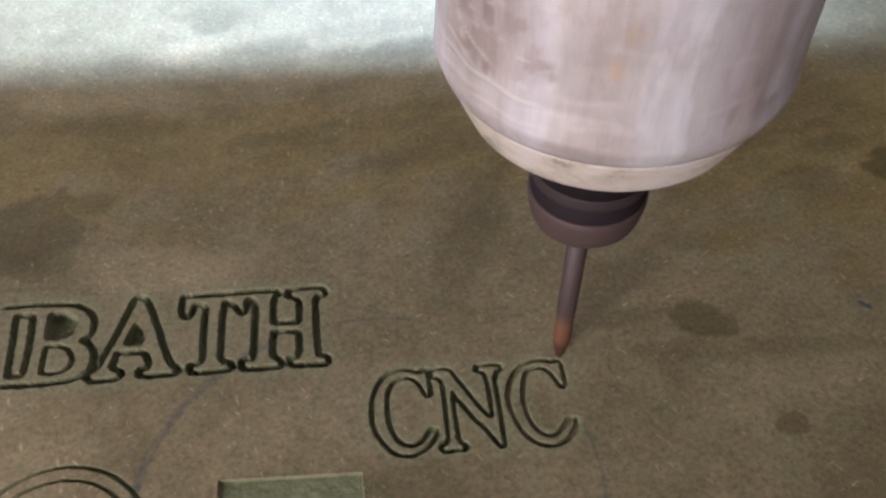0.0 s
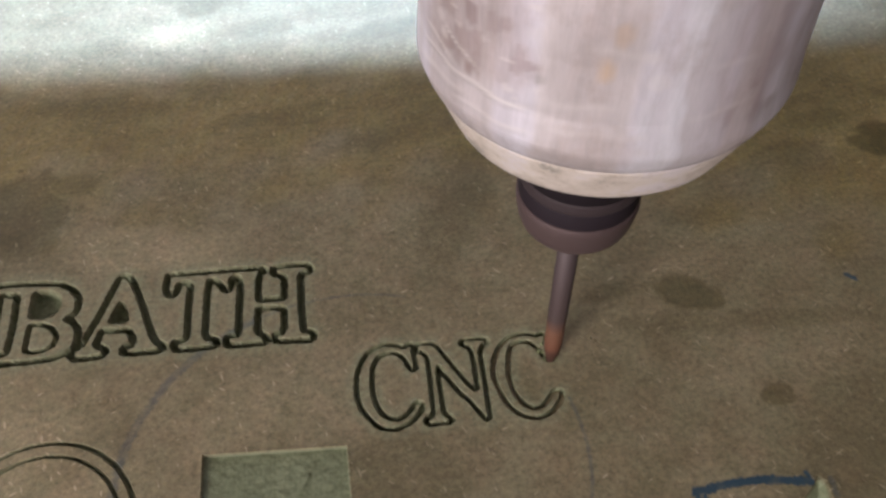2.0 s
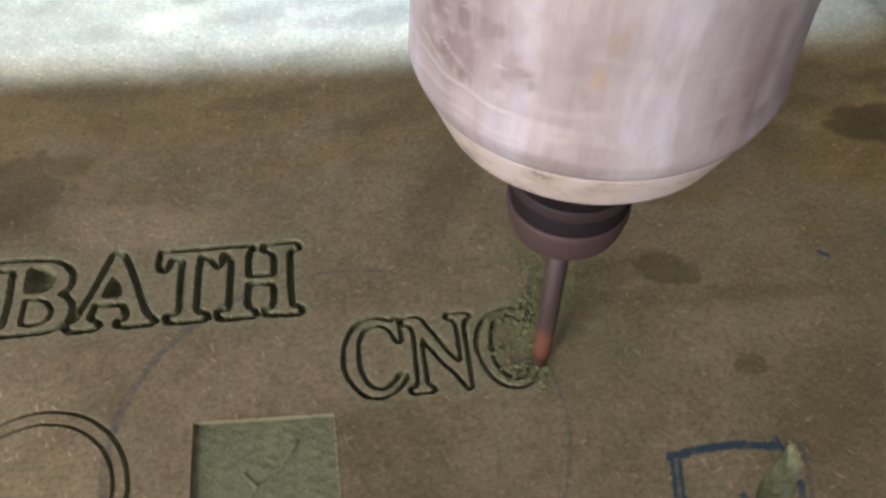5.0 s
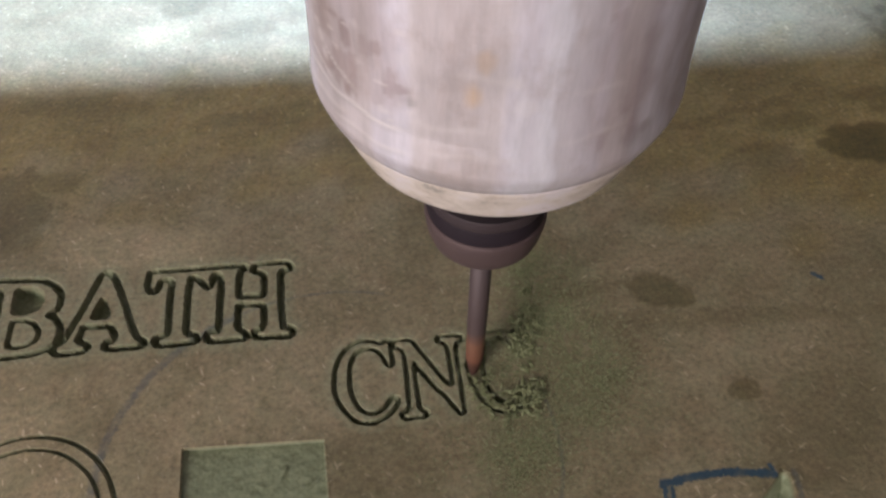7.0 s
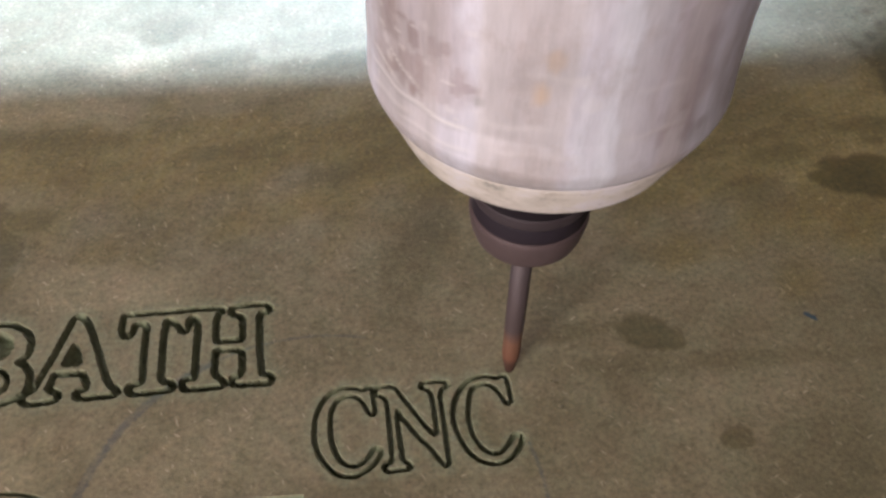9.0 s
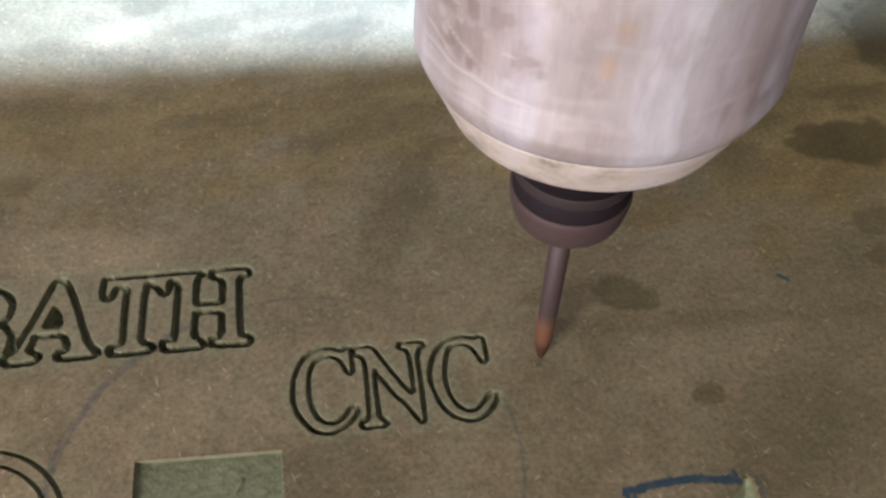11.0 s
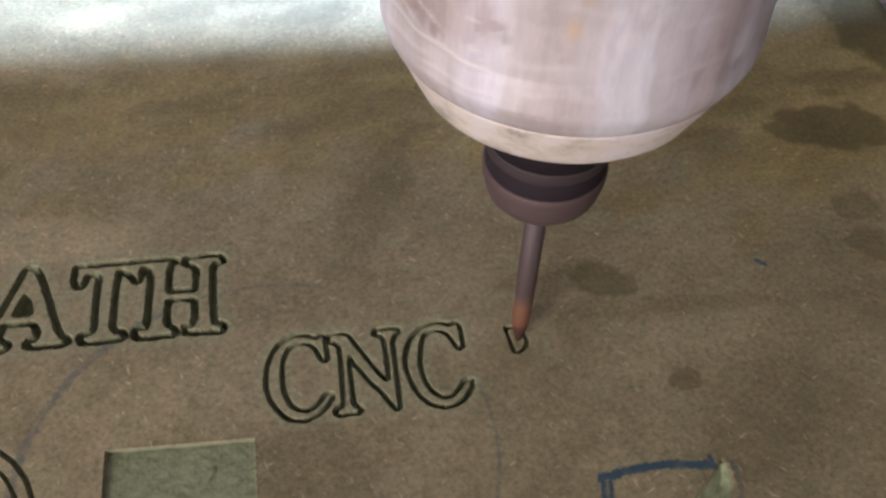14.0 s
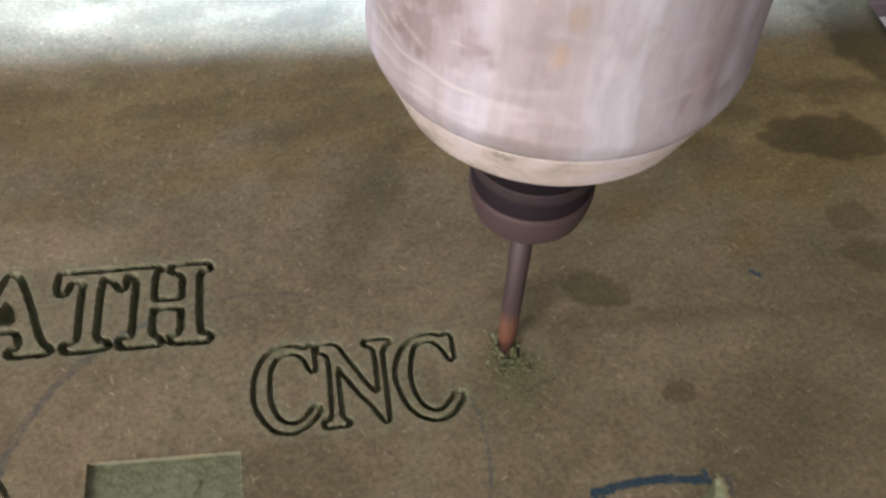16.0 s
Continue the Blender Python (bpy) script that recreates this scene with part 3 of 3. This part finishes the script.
# small specks of damp along old streaks
for x0, y0, x1, y1, count, size, strength in ((7.1, 4.15, 9.2, 4.65, 16, .16, .55), (6.3, 1.7, 7.6, 2.5, 16, .10, .45), (4.4, .40, 5.3, .60, 12, .07, .5), (7.3, .3, 8.3, .7, 10, .08, .4),
                                              (9.8, .4, 11.2, 1.5, 14, .16, .6), (10.6, 4.3, 12.4, 4.8, 10, .2, .7), (-1.0, 5.0, 2.8, 5.4, 14, .2, .45), (-4.8, 5.0, -2.0, 6.0, 14, .16, .4),
                                              (2.6, 3.6, 4.2, 5.4, 16, .18, .45), (6.0, -.35, 9.0, -.1, 14, .12, .35), (-2.6, 2.2, 1.4, 3.4, 12, .12, .3), (1.2, -3.2, 2.4, -1.9, 10, .14, .3)):
    for _ in range(count):
        f, r = rng.random(), rng.uniform(.5, 1.4) * size
        blot(x0 + (x1 - x0) * f + rng.normal(0, .1), y0 + (y1 - y0) * f + rng.normal(0, .14), r * rng.uniform(1, 2.2), r * .6, rng.uniform(-20, 30), strength * rng.uniform(.5, 1), .8)
# green powder rubbed into the face along the cuts
for p, reach, amount in [(q, .26, .60) for q in (LETTER_TH, LETTER_A, LETTER_B, STEM_B, HOLE_B2)] + [(q, .20, .62) for q in (C_FIRST, LETTER_N, C_LAST)]:
    d = distance(loop(p), reach)
    np.maximum(powder, amount * np.clip((1 - d / reach) * 1.6, 0, 1) * np.clip(.75 + .3 * RIPPLE + .35 * WOBBLE, 0, 1.3), out=powder)
# an old oily tone over the far part of the board
oil[:] = np.clip((GY - 2.6 + .9 * SLOW + .32 * np.clip(GX - 4, 0, 6)) / 2.0, 0, 1) * np.clip((6.7 - GY + .4 * SLOW) / 1.0, 0, 1) * (.85 + .15 * WOBBLE)


def near(path, reach):
    """The grid's points within reach of a closed path, or inside it."""
    return inside(path) | (distance(loop(path), reach) < reach)


def grid_mesh(name, quads, verts, values):
    """A mesh of some of the grid's faces, with the point values that its material reads."""
    used, index = np.unique(quads, return_inverse=True)
    faces = index.reshape(quads.shape).astype(np.int32)
    data = bpy.data.meshes.new(name)
    data.vertices.add(len(used))
    data.vertices.foreach_set("co", verts[used].astype(np.float32).ravel())
    data.loops.add(faces.size)
    data.loops.foreach_set("vertex_index", faces.ravel())
    data.polygons.add(len(faces))
    data.polygons.foreach_set("loop_start", np.arange(0, faces.size, 4, dtype=np.int32))
    data.polygons.foreach_set("use_smooth", np.ones(len(faces), bool))
    for key, value in values.items():
        data.attributes.new(key, "FLOAT", "POINT").data.foreach_set("value", value[used].astype(np.float32))
    data.update(calc_edges=True)
    data.materials.append(MDF)
    return data


def build_board():
    n, m = GX.shape
    top = np.stack([GX * U, GY * U, -depth * U], -1).reshape(-1, 3)
    base = len(top)
    idx = np.arange(base).reshape(n, m)
    quads = np.stack([idx[:-1, :-1], idx[:-1, 1:], idx[1:, 1:], idx[1:, :-1]], -1)
    rim = np.concatenate([idx[0, :], idx[1:, -1], idx[-1, -2::-1], idx[-2:0:-1, 0]])
    low = top[rim].copy()
    low[:, 2] = -0.012
    k = len(rim)
    lower = base + np.arange(k)
    side = np.stack([rim, lower, np.roll(lower, -1), np.roll(rim, -1)], -1)
    verts = np.vstack([top, low])
    values = {key: np.concatenate([v.ravel(), np.full(k, 1.0 if key == "cut" else 0.0)]) for key, v in (("cut", cut), ("ink", ink), ("stain", stain), ("oil", oil), ("powder", powder), ("worn", worn))}
    hollow, inked = cut > .02, ink > .12
    bowl = lambda w: hollow & w  # noqa: E731
    right = GX > 4.7
    pieces = [("engraved_letter", "engraved outline of a serif letter C", bowl(near(C_LAST, .06))),
              ("engraved_letter", "engraved outline of a serif letter N", bowl(near(LETTER_N, .06))),
              ("engraved_letter", "engraved outline of a serif letter C", bowl(near(C_FIRST, .06))),
              ("engraved_letters", "engraved outlines of joined letters T and H", bowl(near(LETTER_TH, .12))),
              ("engraved_letter", "engraved outline of a serif letter A", bowl(near(LETTER_A, .12))),
              ("engraved_letter", "engraved outline of a serif letter B", bowl(near(LETTER_B, .12))),
              ("engraved_mark", "small engraved curved stroke", bowl(near(STOP, .06))),
              ("square_pocket", "square pocket milled into the green core", bowl((GX > -1.5) & (GX < .62) & (GY < -1.78))),
              ("ring_groove", "two engraved rings, one inside the other", bowl((GX < -2.2) & (GY < -1.4))),
              ("leaf_gouge", "curved gouge in the green core", bowl(right & (GY < -2.6))),
              ("pen_line", "dark blue pen line", inked & right & (GX < 7.6)),
              ("pen_mark", "small blue pen tick", inked & (GX > 7.6)),
              ("pen_arc", "thin blue pen arc beside the lettering", inked & ~right & (GX > 2.9)),
              ("pen_arc", "broad faint blue pen arc under the lettering", inked & ~right & (GX < -1.2)),
              ("pen_arc", "thin faint blue pen arc over the lettering", inked & ~right)]
    taken = np.zeros((n - 1, m - 1), bool)
    made = []
    for name, label, mask in pieces:
        face = (mask[:-1, :-1] | mask[:-1, 1:] | mask[1:, 1:] | mask[1:, :-1]) & ~taken
        taken |= face
        made.append((name, label, grid_mesh(name, quads[face], verts, values)))
    ob = new("board", grid_mesh("board", np.vstack([quads[~taken], side]), verts, values))
    for name, label, data in made:
        child = new(name, data)
        child.parent = ob
        tagged(child, label)
    return tagged(ob, "brown fibreboard panel with green core, engraved letters and pen marks", "board")


board = build_board()
table = tagged(new("machine_table", mesh_of("machine_table", box(-0.26, 0.141, -0.30, 0.24, -0.05, -0.012, 0.002), PAINT)),
               "grey painted sliding machine table under the board", "machine table")


# ---- groove floors that the cutter has yet to take away ----
def tool_at(t):
    """Where the cutter's point stands on the board, in drawing units."""
    x = np.interp(t, [r[0] for r in SPINDLE], [r[1] for r in SPINDLE])
    y = np.interp(t, [r[0] for r in TABLE], [r[1] for r in TABLE])
    return np.array((x / U, (SPINDLE_Y - y) / U))


def ribbon(path, half, z0, z1):
    bm = bmesh.new()
    p = np.array(path)
    d = np.gradient(p, axis=0)
    d /= np.maximum(np.hypot(d[:, 0], d[:, 1]), 1e-6)[:, None]
    side = np.stack([-d[:, 1], d[:, 0]], -1) * half
    rings = []
    for c, s_ in zip(p, side):
        rings.append([bm.verts.new((q[0] * U, q[1] * U, z * U)) for q, z in ((c - s_, z0), (c + s_, z0), (c + s_, z1), (c - s_, z1))])
    for a, b in zip(rings, rings[1:]):
        for i in range(4):
            bm.faces.new((a[i], a[(i + 1) % 4], b[(i + 1) % 4], b[i]))
    bm.faces.new(rings[0])
    bm.faces.new(rings[-1][::-1])
    bmesh.ops.recalc_face_normals(bm, faces=bm.faces[:])
    return bm


WASTE = []   # part, the second at which the cutter reaches it, how far it sinks


def waste(path, half, top, sink, t0, t1, name):
    p = loop(path, True, .03)
    span = np.arange(t0, t1, .05)
    tools = np.array([tool_at(t) for t in span])
    when = np.array([span[np.argmin(np.hypot(*(tools - q).T))] for q in p])
    chunk = 7
    for i in range(0, len(p) - 1, chunk):
        q = p[i:i + chunk + 1]
        if len(q) > 2:
            ob = part(name, ribbon(q, half, -sink - .02, top), MDF, board)
            WASTE.append((ob, float(np.median(when[i:i + chunk + 1])), sink * U))


waste(C_LAST, .030, -.10, .16, 1.6, 9.2, "groove_floor")
waste(STOP, .056, .005, .17, 10.8, 13.2, "groove_floor")


# ---- dust ----
def grains(centres, sizes, lifts, seed):
    """Crumbs of dust on the board, in drawing units."""
    r = np.random.default_rng(seed)
    tet = np.array([(1, 0, -.5), (-.5, .87, -.5), (-.5, -.87, -.5), (0.2, 0.1, .9), (-.6, .3, .5)])
    faces = [(0, 1, 3), (1, 4, 3), (1, 2, 4), (2, 0, 3), (2, 3, 4), (0, 2, 1)]
    verts, polys = [], []
    for (x, y), sz, lift in zip(centres, sizes, lifts):
        a = r.uniform(0, 2 * math.pi)
        c, s_ = math.cos(a), math.sin(a)
        k = tet * r.uniform(.6, 1.3, tet.shape) * sz
        k = np.stack([k[:, 0] * c - k[:, 1] * s_ + x, k[:, 0] * s_ + k[:, 1] * c + y, np.abs(k[:, 2]) + .3 * k[:, 2] + sz * r.uniform(-.2, .5) + lift], -1)
        n = len(verts)
        verts += [tuple(v * U) for v in k]
        polys += [tuple(n + i for i in f) for f in faces]
    data = bpy.data.meshes.new("wood_dust")
    data.from_pydata(verts, [], polys)
    data.materials.append(DUST)
    return data


DUST_THINGS = []   # thing, second at which it starts to gather, second at which it lies whole, second of the blow


def dust(label, path, spread, drift, count, size, seed, t0, t1, blow, stay=.3):
    r = np.random.default_rng(seed)
    p = np.array(path)
    c = p[r.integers(0, len(p), count)]
    far = np.abs(r.normal(0, 1, count))[:, None]
    c = c + r.normal(0, spread, (count, 2)) * (.4 + far) + np.array(drift) * far
    lifts = np.zeros(count)
    if size > .012:                                                # crumbs cling together in small heaps
        heap = c[r.integers(0, max(1, count // 9), count)]
        off = r.normal(0, .026, (count, 2))
        c = heap + off
        lifts = np.clip(.045 - .9 * np.hypot(*off.T), 0, 1) * r.uniform(0, 1.3, count)
    row = np.clip(np.searchsorted(BY, c[:, 1]), 0, len(BY) - 1)
    col = np.clip(np.searchsorted(BX, c[:, 0]), 0, len(BX) - 1)
    kept = (depth[row, col] < .02) | (r.random(count) < stay)      # most of what falls into a groove is lost in it
    c, lifts = c[kept], lifts[kept]
    count = len(c)
    ob = tagged(new("wood_dust", grains(c, size * r.uniform(.45, 1.5, count) ** 1.6, lifts, seed)), label, "dust", "milling dust on the board", "stuff")
    DUST_THINGS.append((ob, t0, t1, blow))


def stretch(path, lo, hi):
    p = loop(path, True, .03)
    return p[int(len(p) * lo):int(len(p) * hi)]


def beside(path, off=.075):
    """A path's two banks."""
    d = np.gradient(path, axis=0)
    d /= np.maximum(np.hypot(d[:, 0], d[:, 1]), 1e-6)[:, None]
    side = np.stack([-d[:, 1], d[:, 0]], -1) * off
    return np.vstack([path - side, path + side])


CLUMP, FILM = "green crumbs of milled fibreboard beside the groove", "thin film of green milling dust on the board"
INNER = stretch(C_LAST, .52, .86)
SERIF = stretch(C_LAST, .84, 1.0)
OUTER_LOW = stretch(C_LAST, .24, .46)
OUTER_LEFT = stretch(C_LAST, .06, .26)
TAIL = stretch(C_LAST, .40, .56)
dust(CLUMP, beside(SERIF), .035, (.06, .02), 300, .020, 21, 1.9, 2.9, 8.05)
dust(FILM, [(3.55, -.3), (3.60, .1), (3.62, .5), (3.6, .9), (3.6, 1.2), (3.75, -.1)], .13, (.15, .04), 5200, .0085, 22, 1.9, 3.0, 8.05)
dust(CLUMP, [(3.66, -.35), (3.70, -.1), (3.66, .1), (3.62, .45), (3.6, .8)], .05, (.02, .05), 320, .017, 23, 2.4, 3.5, 8.05)
dust(FILM, [(3.9, -.3), (4.1, .1), (4.0, .6), (4.3, -.2)], .25, (.12, .0), 1900, .0085, 35, 2.6, 4.0, 8.05)
for path, seed, t0 in ((SERIF, 41, 1.9), (INNER, 42, 3.6), (TAIL, 43, 4.7), (OUTER_LOW, 44, 5.8), (OUTER_LEFT, 45, 6.9)):
    dust("green dust heaped in and over the fresh groove", path, .030, (.02, -.01), 230, .015, seed, t0, t0 + 1.1, 8.05, .55)
dust(CLUMP, [(3.38, -.05), (3.41, -.2), (3.43, -.33), (3.46, -.45), (3.52, -.58)], .04, (.03, -.01), 380, .018, 46, 4.4, 5.4, 8.05)
dust(FILM, [(2.6, -.6), (3.2, .4), (3.0, -.6), (4.4, -.9), (3.0, -1.6), (4.6, -.2), (3.6, -2.4), (2.2, -2.2)], .45, (.1, -.05), 6000, .008, 47, 4.4, 6.2, 8.05)
dust(CLUMP, [(3.50, -.05), (3.53, -.3), (3.53, -.56), (3.47, -.9), (3.50, -1.2), (3.6, -1.32)], .03, (.03, .0), 380, .017, 48, 2.9, 4.3, 8.05)
dust(FILM, [(3.2, -.5), (3.3, -.9), (3.4, -.6), (3.6, .2), (4.2, .2), (4.0, -.5), (4.6, -.6), (4.4, .9), (3.9, 1.2), (4.8, -1.1), (3.4, .8)], .28, (.06, 0), 9500, .0085, 49, 2.4, 4.4, 8.05)
dust(CLUMP, beside(TAIL), .05, (.06, -.02), 360, .021, 24, 4.6, 5.6, 8.05)
dust(FILM, [(3.9, -1.2), (4.2, -.9), (4.0, -1.6), (3.6, -1.9), (4.5, -1.2), (4.4, -1.7)], .28, (.14, -.05), 7000, .0085, 25, 4.7, 6.2, 8.05)
dust(CLUMP, beside(OUTER_LOW), .035, (.02, -.05), 340, .018, 26, 5.7, 6.8, 8.05)
dust(FILM, [(3.1, -1.9), (3.3, -2.2), (2.9, -2.2), (3.5, -2.1), (3.2, -2.5), (3.0, -2.9)], .22, (.05, -.12), 6000, .0085, 27, 5.6, 6.8, 8.05)
dust(CLUMP, beside(OUTER_LEFT), .03, (.01, -.01), 260, .017, 28, 6.8, 7.9, 8.05)
dust(CLUMP, beside(INNER), .03, (.02, 0), 260, .016, 29, 3.5, 5.0, 8.05)
dust(FILM, [(4.3, -.6), (4.35, -.9), (4.2, -.8), (4.45, -.5)], .16, (.03, -.05), 2550, .0085, 31, 11.4, 12.1, 13.62)
dust(CLUMP, beside(loop(STOP), .06), .045, (.02, -.02), 300, .019, 32, 11.8, 12.8, 13.62, .8)
dust(FILM, [(4.1, -1.1), (4.4, -1.3), (4.7, -1.0), (4.3, -1.5)], .28, (.05, -.05), 1500, .0085, 36, 14.6, 15.6, 99)
dust(FILM, [(4.25, -.8), (4.4, -.8), (4.3, -1.0)], .14, (.04, -.06), 1900, .0085, 33, 14.5, 15.3, 99)
dust(CLUMP, beside(loop(STOP), .06), .045, (.03, -.06), 300, .019, 34, 14.6, 15.6, 99, .8)


# ---- the spindle ----
def mark_housing(ob):
    """Old amber drips, tarnish, scuffs and grime on the housing, as point values."""
    co = np.array([v.co for v in ob.data.vertices]) / U
    ang, z = np.degrees(np.arctan2(co[:, 1], co[:, 0])), co[:, 2]
    amber, grime, tarnish, scuff = (np.zeros(len(co)) for _ in range(4))

    def spot(values, a, h, da, dh, strength):
        ragged = .18 * np.sin(ang * .9 + h * 7) + .15 * np.sin(z * 23 + a)
        k = strength * np.clip(1.6 * (1.15 - np.hypot((ang - a) / da, (z - h) / dh) + ragged), 0, 1)
        np.maximum(values, k, out=values)

    def line(values, a0, z0, a1, z1, wide, strength):
        mid = z0 + (z1 - z0) * (ang - a0) / (a1 - a0) + .015 * np.sin(ang * .35)
        k = strength * np.exp(-((z - mid) / wide) ** 2) * np.clip((ang - a0) / 5, 0, 1) * np.clip((a1 - ang) / 6, 0, 1)
        np.maximum(values, k, out=values)

    spot(amber, -103, 6.58, 2.3, .11, .55)
    spot(amber, -101, 6.88, 2.6, .12, .32)
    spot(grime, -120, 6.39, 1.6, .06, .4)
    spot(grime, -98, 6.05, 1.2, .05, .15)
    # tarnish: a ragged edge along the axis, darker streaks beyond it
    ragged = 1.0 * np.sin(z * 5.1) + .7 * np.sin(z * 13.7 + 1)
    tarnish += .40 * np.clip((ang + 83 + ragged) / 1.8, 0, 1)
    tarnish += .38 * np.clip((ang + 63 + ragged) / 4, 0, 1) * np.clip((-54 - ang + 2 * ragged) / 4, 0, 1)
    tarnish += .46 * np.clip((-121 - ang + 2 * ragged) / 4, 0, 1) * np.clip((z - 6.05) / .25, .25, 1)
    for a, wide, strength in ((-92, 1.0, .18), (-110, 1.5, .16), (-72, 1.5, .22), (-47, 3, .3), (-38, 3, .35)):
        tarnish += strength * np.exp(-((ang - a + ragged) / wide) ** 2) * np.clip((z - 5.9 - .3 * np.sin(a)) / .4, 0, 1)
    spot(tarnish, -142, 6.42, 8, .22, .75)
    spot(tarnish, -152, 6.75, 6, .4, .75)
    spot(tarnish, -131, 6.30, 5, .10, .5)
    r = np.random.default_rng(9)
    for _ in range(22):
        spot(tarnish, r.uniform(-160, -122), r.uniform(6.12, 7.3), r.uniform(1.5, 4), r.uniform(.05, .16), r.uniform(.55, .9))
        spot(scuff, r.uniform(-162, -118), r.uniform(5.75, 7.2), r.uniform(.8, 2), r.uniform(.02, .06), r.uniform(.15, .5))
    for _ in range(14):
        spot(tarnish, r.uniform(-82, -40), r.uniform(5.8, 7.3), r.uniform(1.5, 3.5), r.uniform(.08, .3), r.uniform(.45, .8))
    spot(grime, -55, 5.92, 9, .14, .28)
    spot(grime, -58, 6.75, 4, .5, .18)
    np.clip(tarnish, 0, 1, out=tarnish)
    # scratches that run round the housing, pale metal with a dark lip
    for a0, z0, a1, z1, wide, strength in ((-168, 6.12, -120, 6.06, .018, .75), (-166, 6.32, -146, 6.16, .022, .6), (-156, 6.52, -136, 6.20, .018, .5), (-150, 5.86, -118, 5.84, .020, .4),
                                           (-170, 5.90, -140, 5.96, .03, .4)):
        line(scuff, a0, z0, a1, z1, wide, strength)
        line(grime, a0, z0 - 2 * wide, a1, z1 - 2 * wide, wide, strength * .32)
    for a0, z0, a1, z1 in ((-120, 6.2, -96, 6.24), (-110, 6.75, -90, 6.72), (-84, 6.1, -60, 6.15), (-80, 6.6, -62, 6.55), (-118, 5.95, -88, 5.98)):
        line(scuff, a0, z0, a1, z1, .03, .22)
    spot(scuff, -94, 6.72, 3, .06, .35)
    spot(scuff, -90, 6.5, 4, .08, .25)
    spot(scuff, -60, 5.66, 25, .03, .3)
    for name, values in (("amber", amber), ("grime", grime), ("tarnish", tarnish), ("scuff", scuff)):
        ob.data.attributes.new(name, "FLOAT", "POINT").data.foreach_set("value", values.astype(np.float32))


def build_spindle():
    root = tagged(new("spindle"), "turned aluminium milling spindle with dark collet nut and cutter", "spindle")
    u = U

    def radius(z):
        return float(np.interp(z, (5.76, 6.1, 6.6, 7.4), (1.778, 1.757, 1.748, 1.775))) - .003 * math.exp(-((z - 6.07) / .04) ** 2)

    wall = [(radius(z) * u, z * u) for z in np.arange(5.76, 8.6, .025)]
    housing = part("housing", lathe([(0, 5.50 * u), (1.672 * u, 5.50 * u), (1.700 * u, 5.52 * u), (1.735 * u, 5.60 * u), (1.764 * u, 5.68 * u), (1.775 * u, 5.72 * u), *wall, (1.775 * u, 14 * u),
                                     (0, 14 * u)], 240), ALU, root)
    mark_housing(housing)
    part("nose_ring", lathe([(0, 4.95 * u), (1.39 * u, 4.95 * u), (1.43 * u, 4.962 * u), (1.455 * u, 4.99 * u), (1.51 * u, 5.11 * u), (1.59 * u, 5.29 * u), (1.66 * u, 5.45 * u), (1.668 * u, 5.48 * u),
                             (1.665 * u, 5.50 * u), (0, 5.50 * u)], 160), CREAM, root, "cream scuffed nose ring")
    nut = part("collet_nut", lathe([(.20 * u, 3.18 * u), (.56 * u, 3.18 * u), (.60 * u, 3.195 * u), (.635 * u, 3.24 * u), (.675 * u, 3.36 * u), (.70 * u, 3.50 * u), (.712 * u, 3.59 * u), (.710 * u, 3.655 * u),
                                    (.70 * u, 3.675 * u), (.2 * u, 3.675 * u)]), STEEL, root)
    part("nut_groove", lathe([(.2 * u, 3.675 * u), (.685 * u, 3.675 * u), (.69 * u, 3.70 * u), (.69 * u, 3.885 * u), (.685 * u, 3.91 * u), (.2 * u, 3.91 * u)]), BLACK, nut, "black recessed band")
    part("nut_collar", lathe([(.2 * u, 3.91 * u), (.692 * u, 3.91 * u), (.702 * u, 3.935 * u), (.705 * u, 3.96 * u), (.705 * u, 4.04 * u), (.70 * u, 4.08 * u), (.2 * u, 4.08 * u)]), DARK_STEEL, nut)
    part("spindle_shaft", lathe([(0, 4.08 * u), (.70 * u, 4.08 * u), (.70 * u, 4.95 * u), (0, 4.95 * u)]), BLACK, root)
    part("cutter_bit", lathe([(0, 0), (.030 * u, .004 * u), (.045 * u, .04 * u), (.080 * u, .22 * u), (.118 * u, .45 * u), (.130 * u, .62 * u), (.130 * u, 1.0 * u), (.136 * u, 1.3 * u), (.136 * u, 3.3 * u),
                              (0, 3.3 * u)], 48), BIT, root, "heat-tinted conical engraving cutter")
    return root


spindle = build_spindle()


def table_at(t):
    return float(np.interp(t, [r[0] for r in TABLE], [r[1] for r in TABLE]))


def motions():
    walk(board, [(t, pose(0, y, 0)) for t, y in TABLE])
    walk(table, [(t, pose(0, y, 0)) for t, y in TABLE])
    walk(spindle, [(t, pose(x, SPINDLE_Y, z, -1.41, lean - .36, 0)) for t, x, z, lean in SPINDLE])
    for ob, t, sink in WASTE:
        walk(ob, [(0, pose(0, 0, 0)), (t - .15, pose(0, 0, 0)), (t + .1, pose(0, 0, -sink)), (16, pose(0, 0, -sink))])
    for ob, t0, t1, blow in DUST_THINGS:
        rows = []
        for t in sorted({r[0] for r in TABLE} | {t0 - .25, t0, t1, blow, blow + .12, blow + .3} - {99, 99.12, 99.3}):
            if t > blow + .11:
                k = min(1, (t - blow) / .3)
                m = pose(.34 * k, table_at(t) - .02 * k, .02 + .03 * k)
            else:
                m = pose(0, table_at(t), float(np.interp(t, (t0 - .25, t0, t1), (-0.0034, -0.0007, 0))))
            rows.append((t, m))
        walk(ob, rows)


motions()
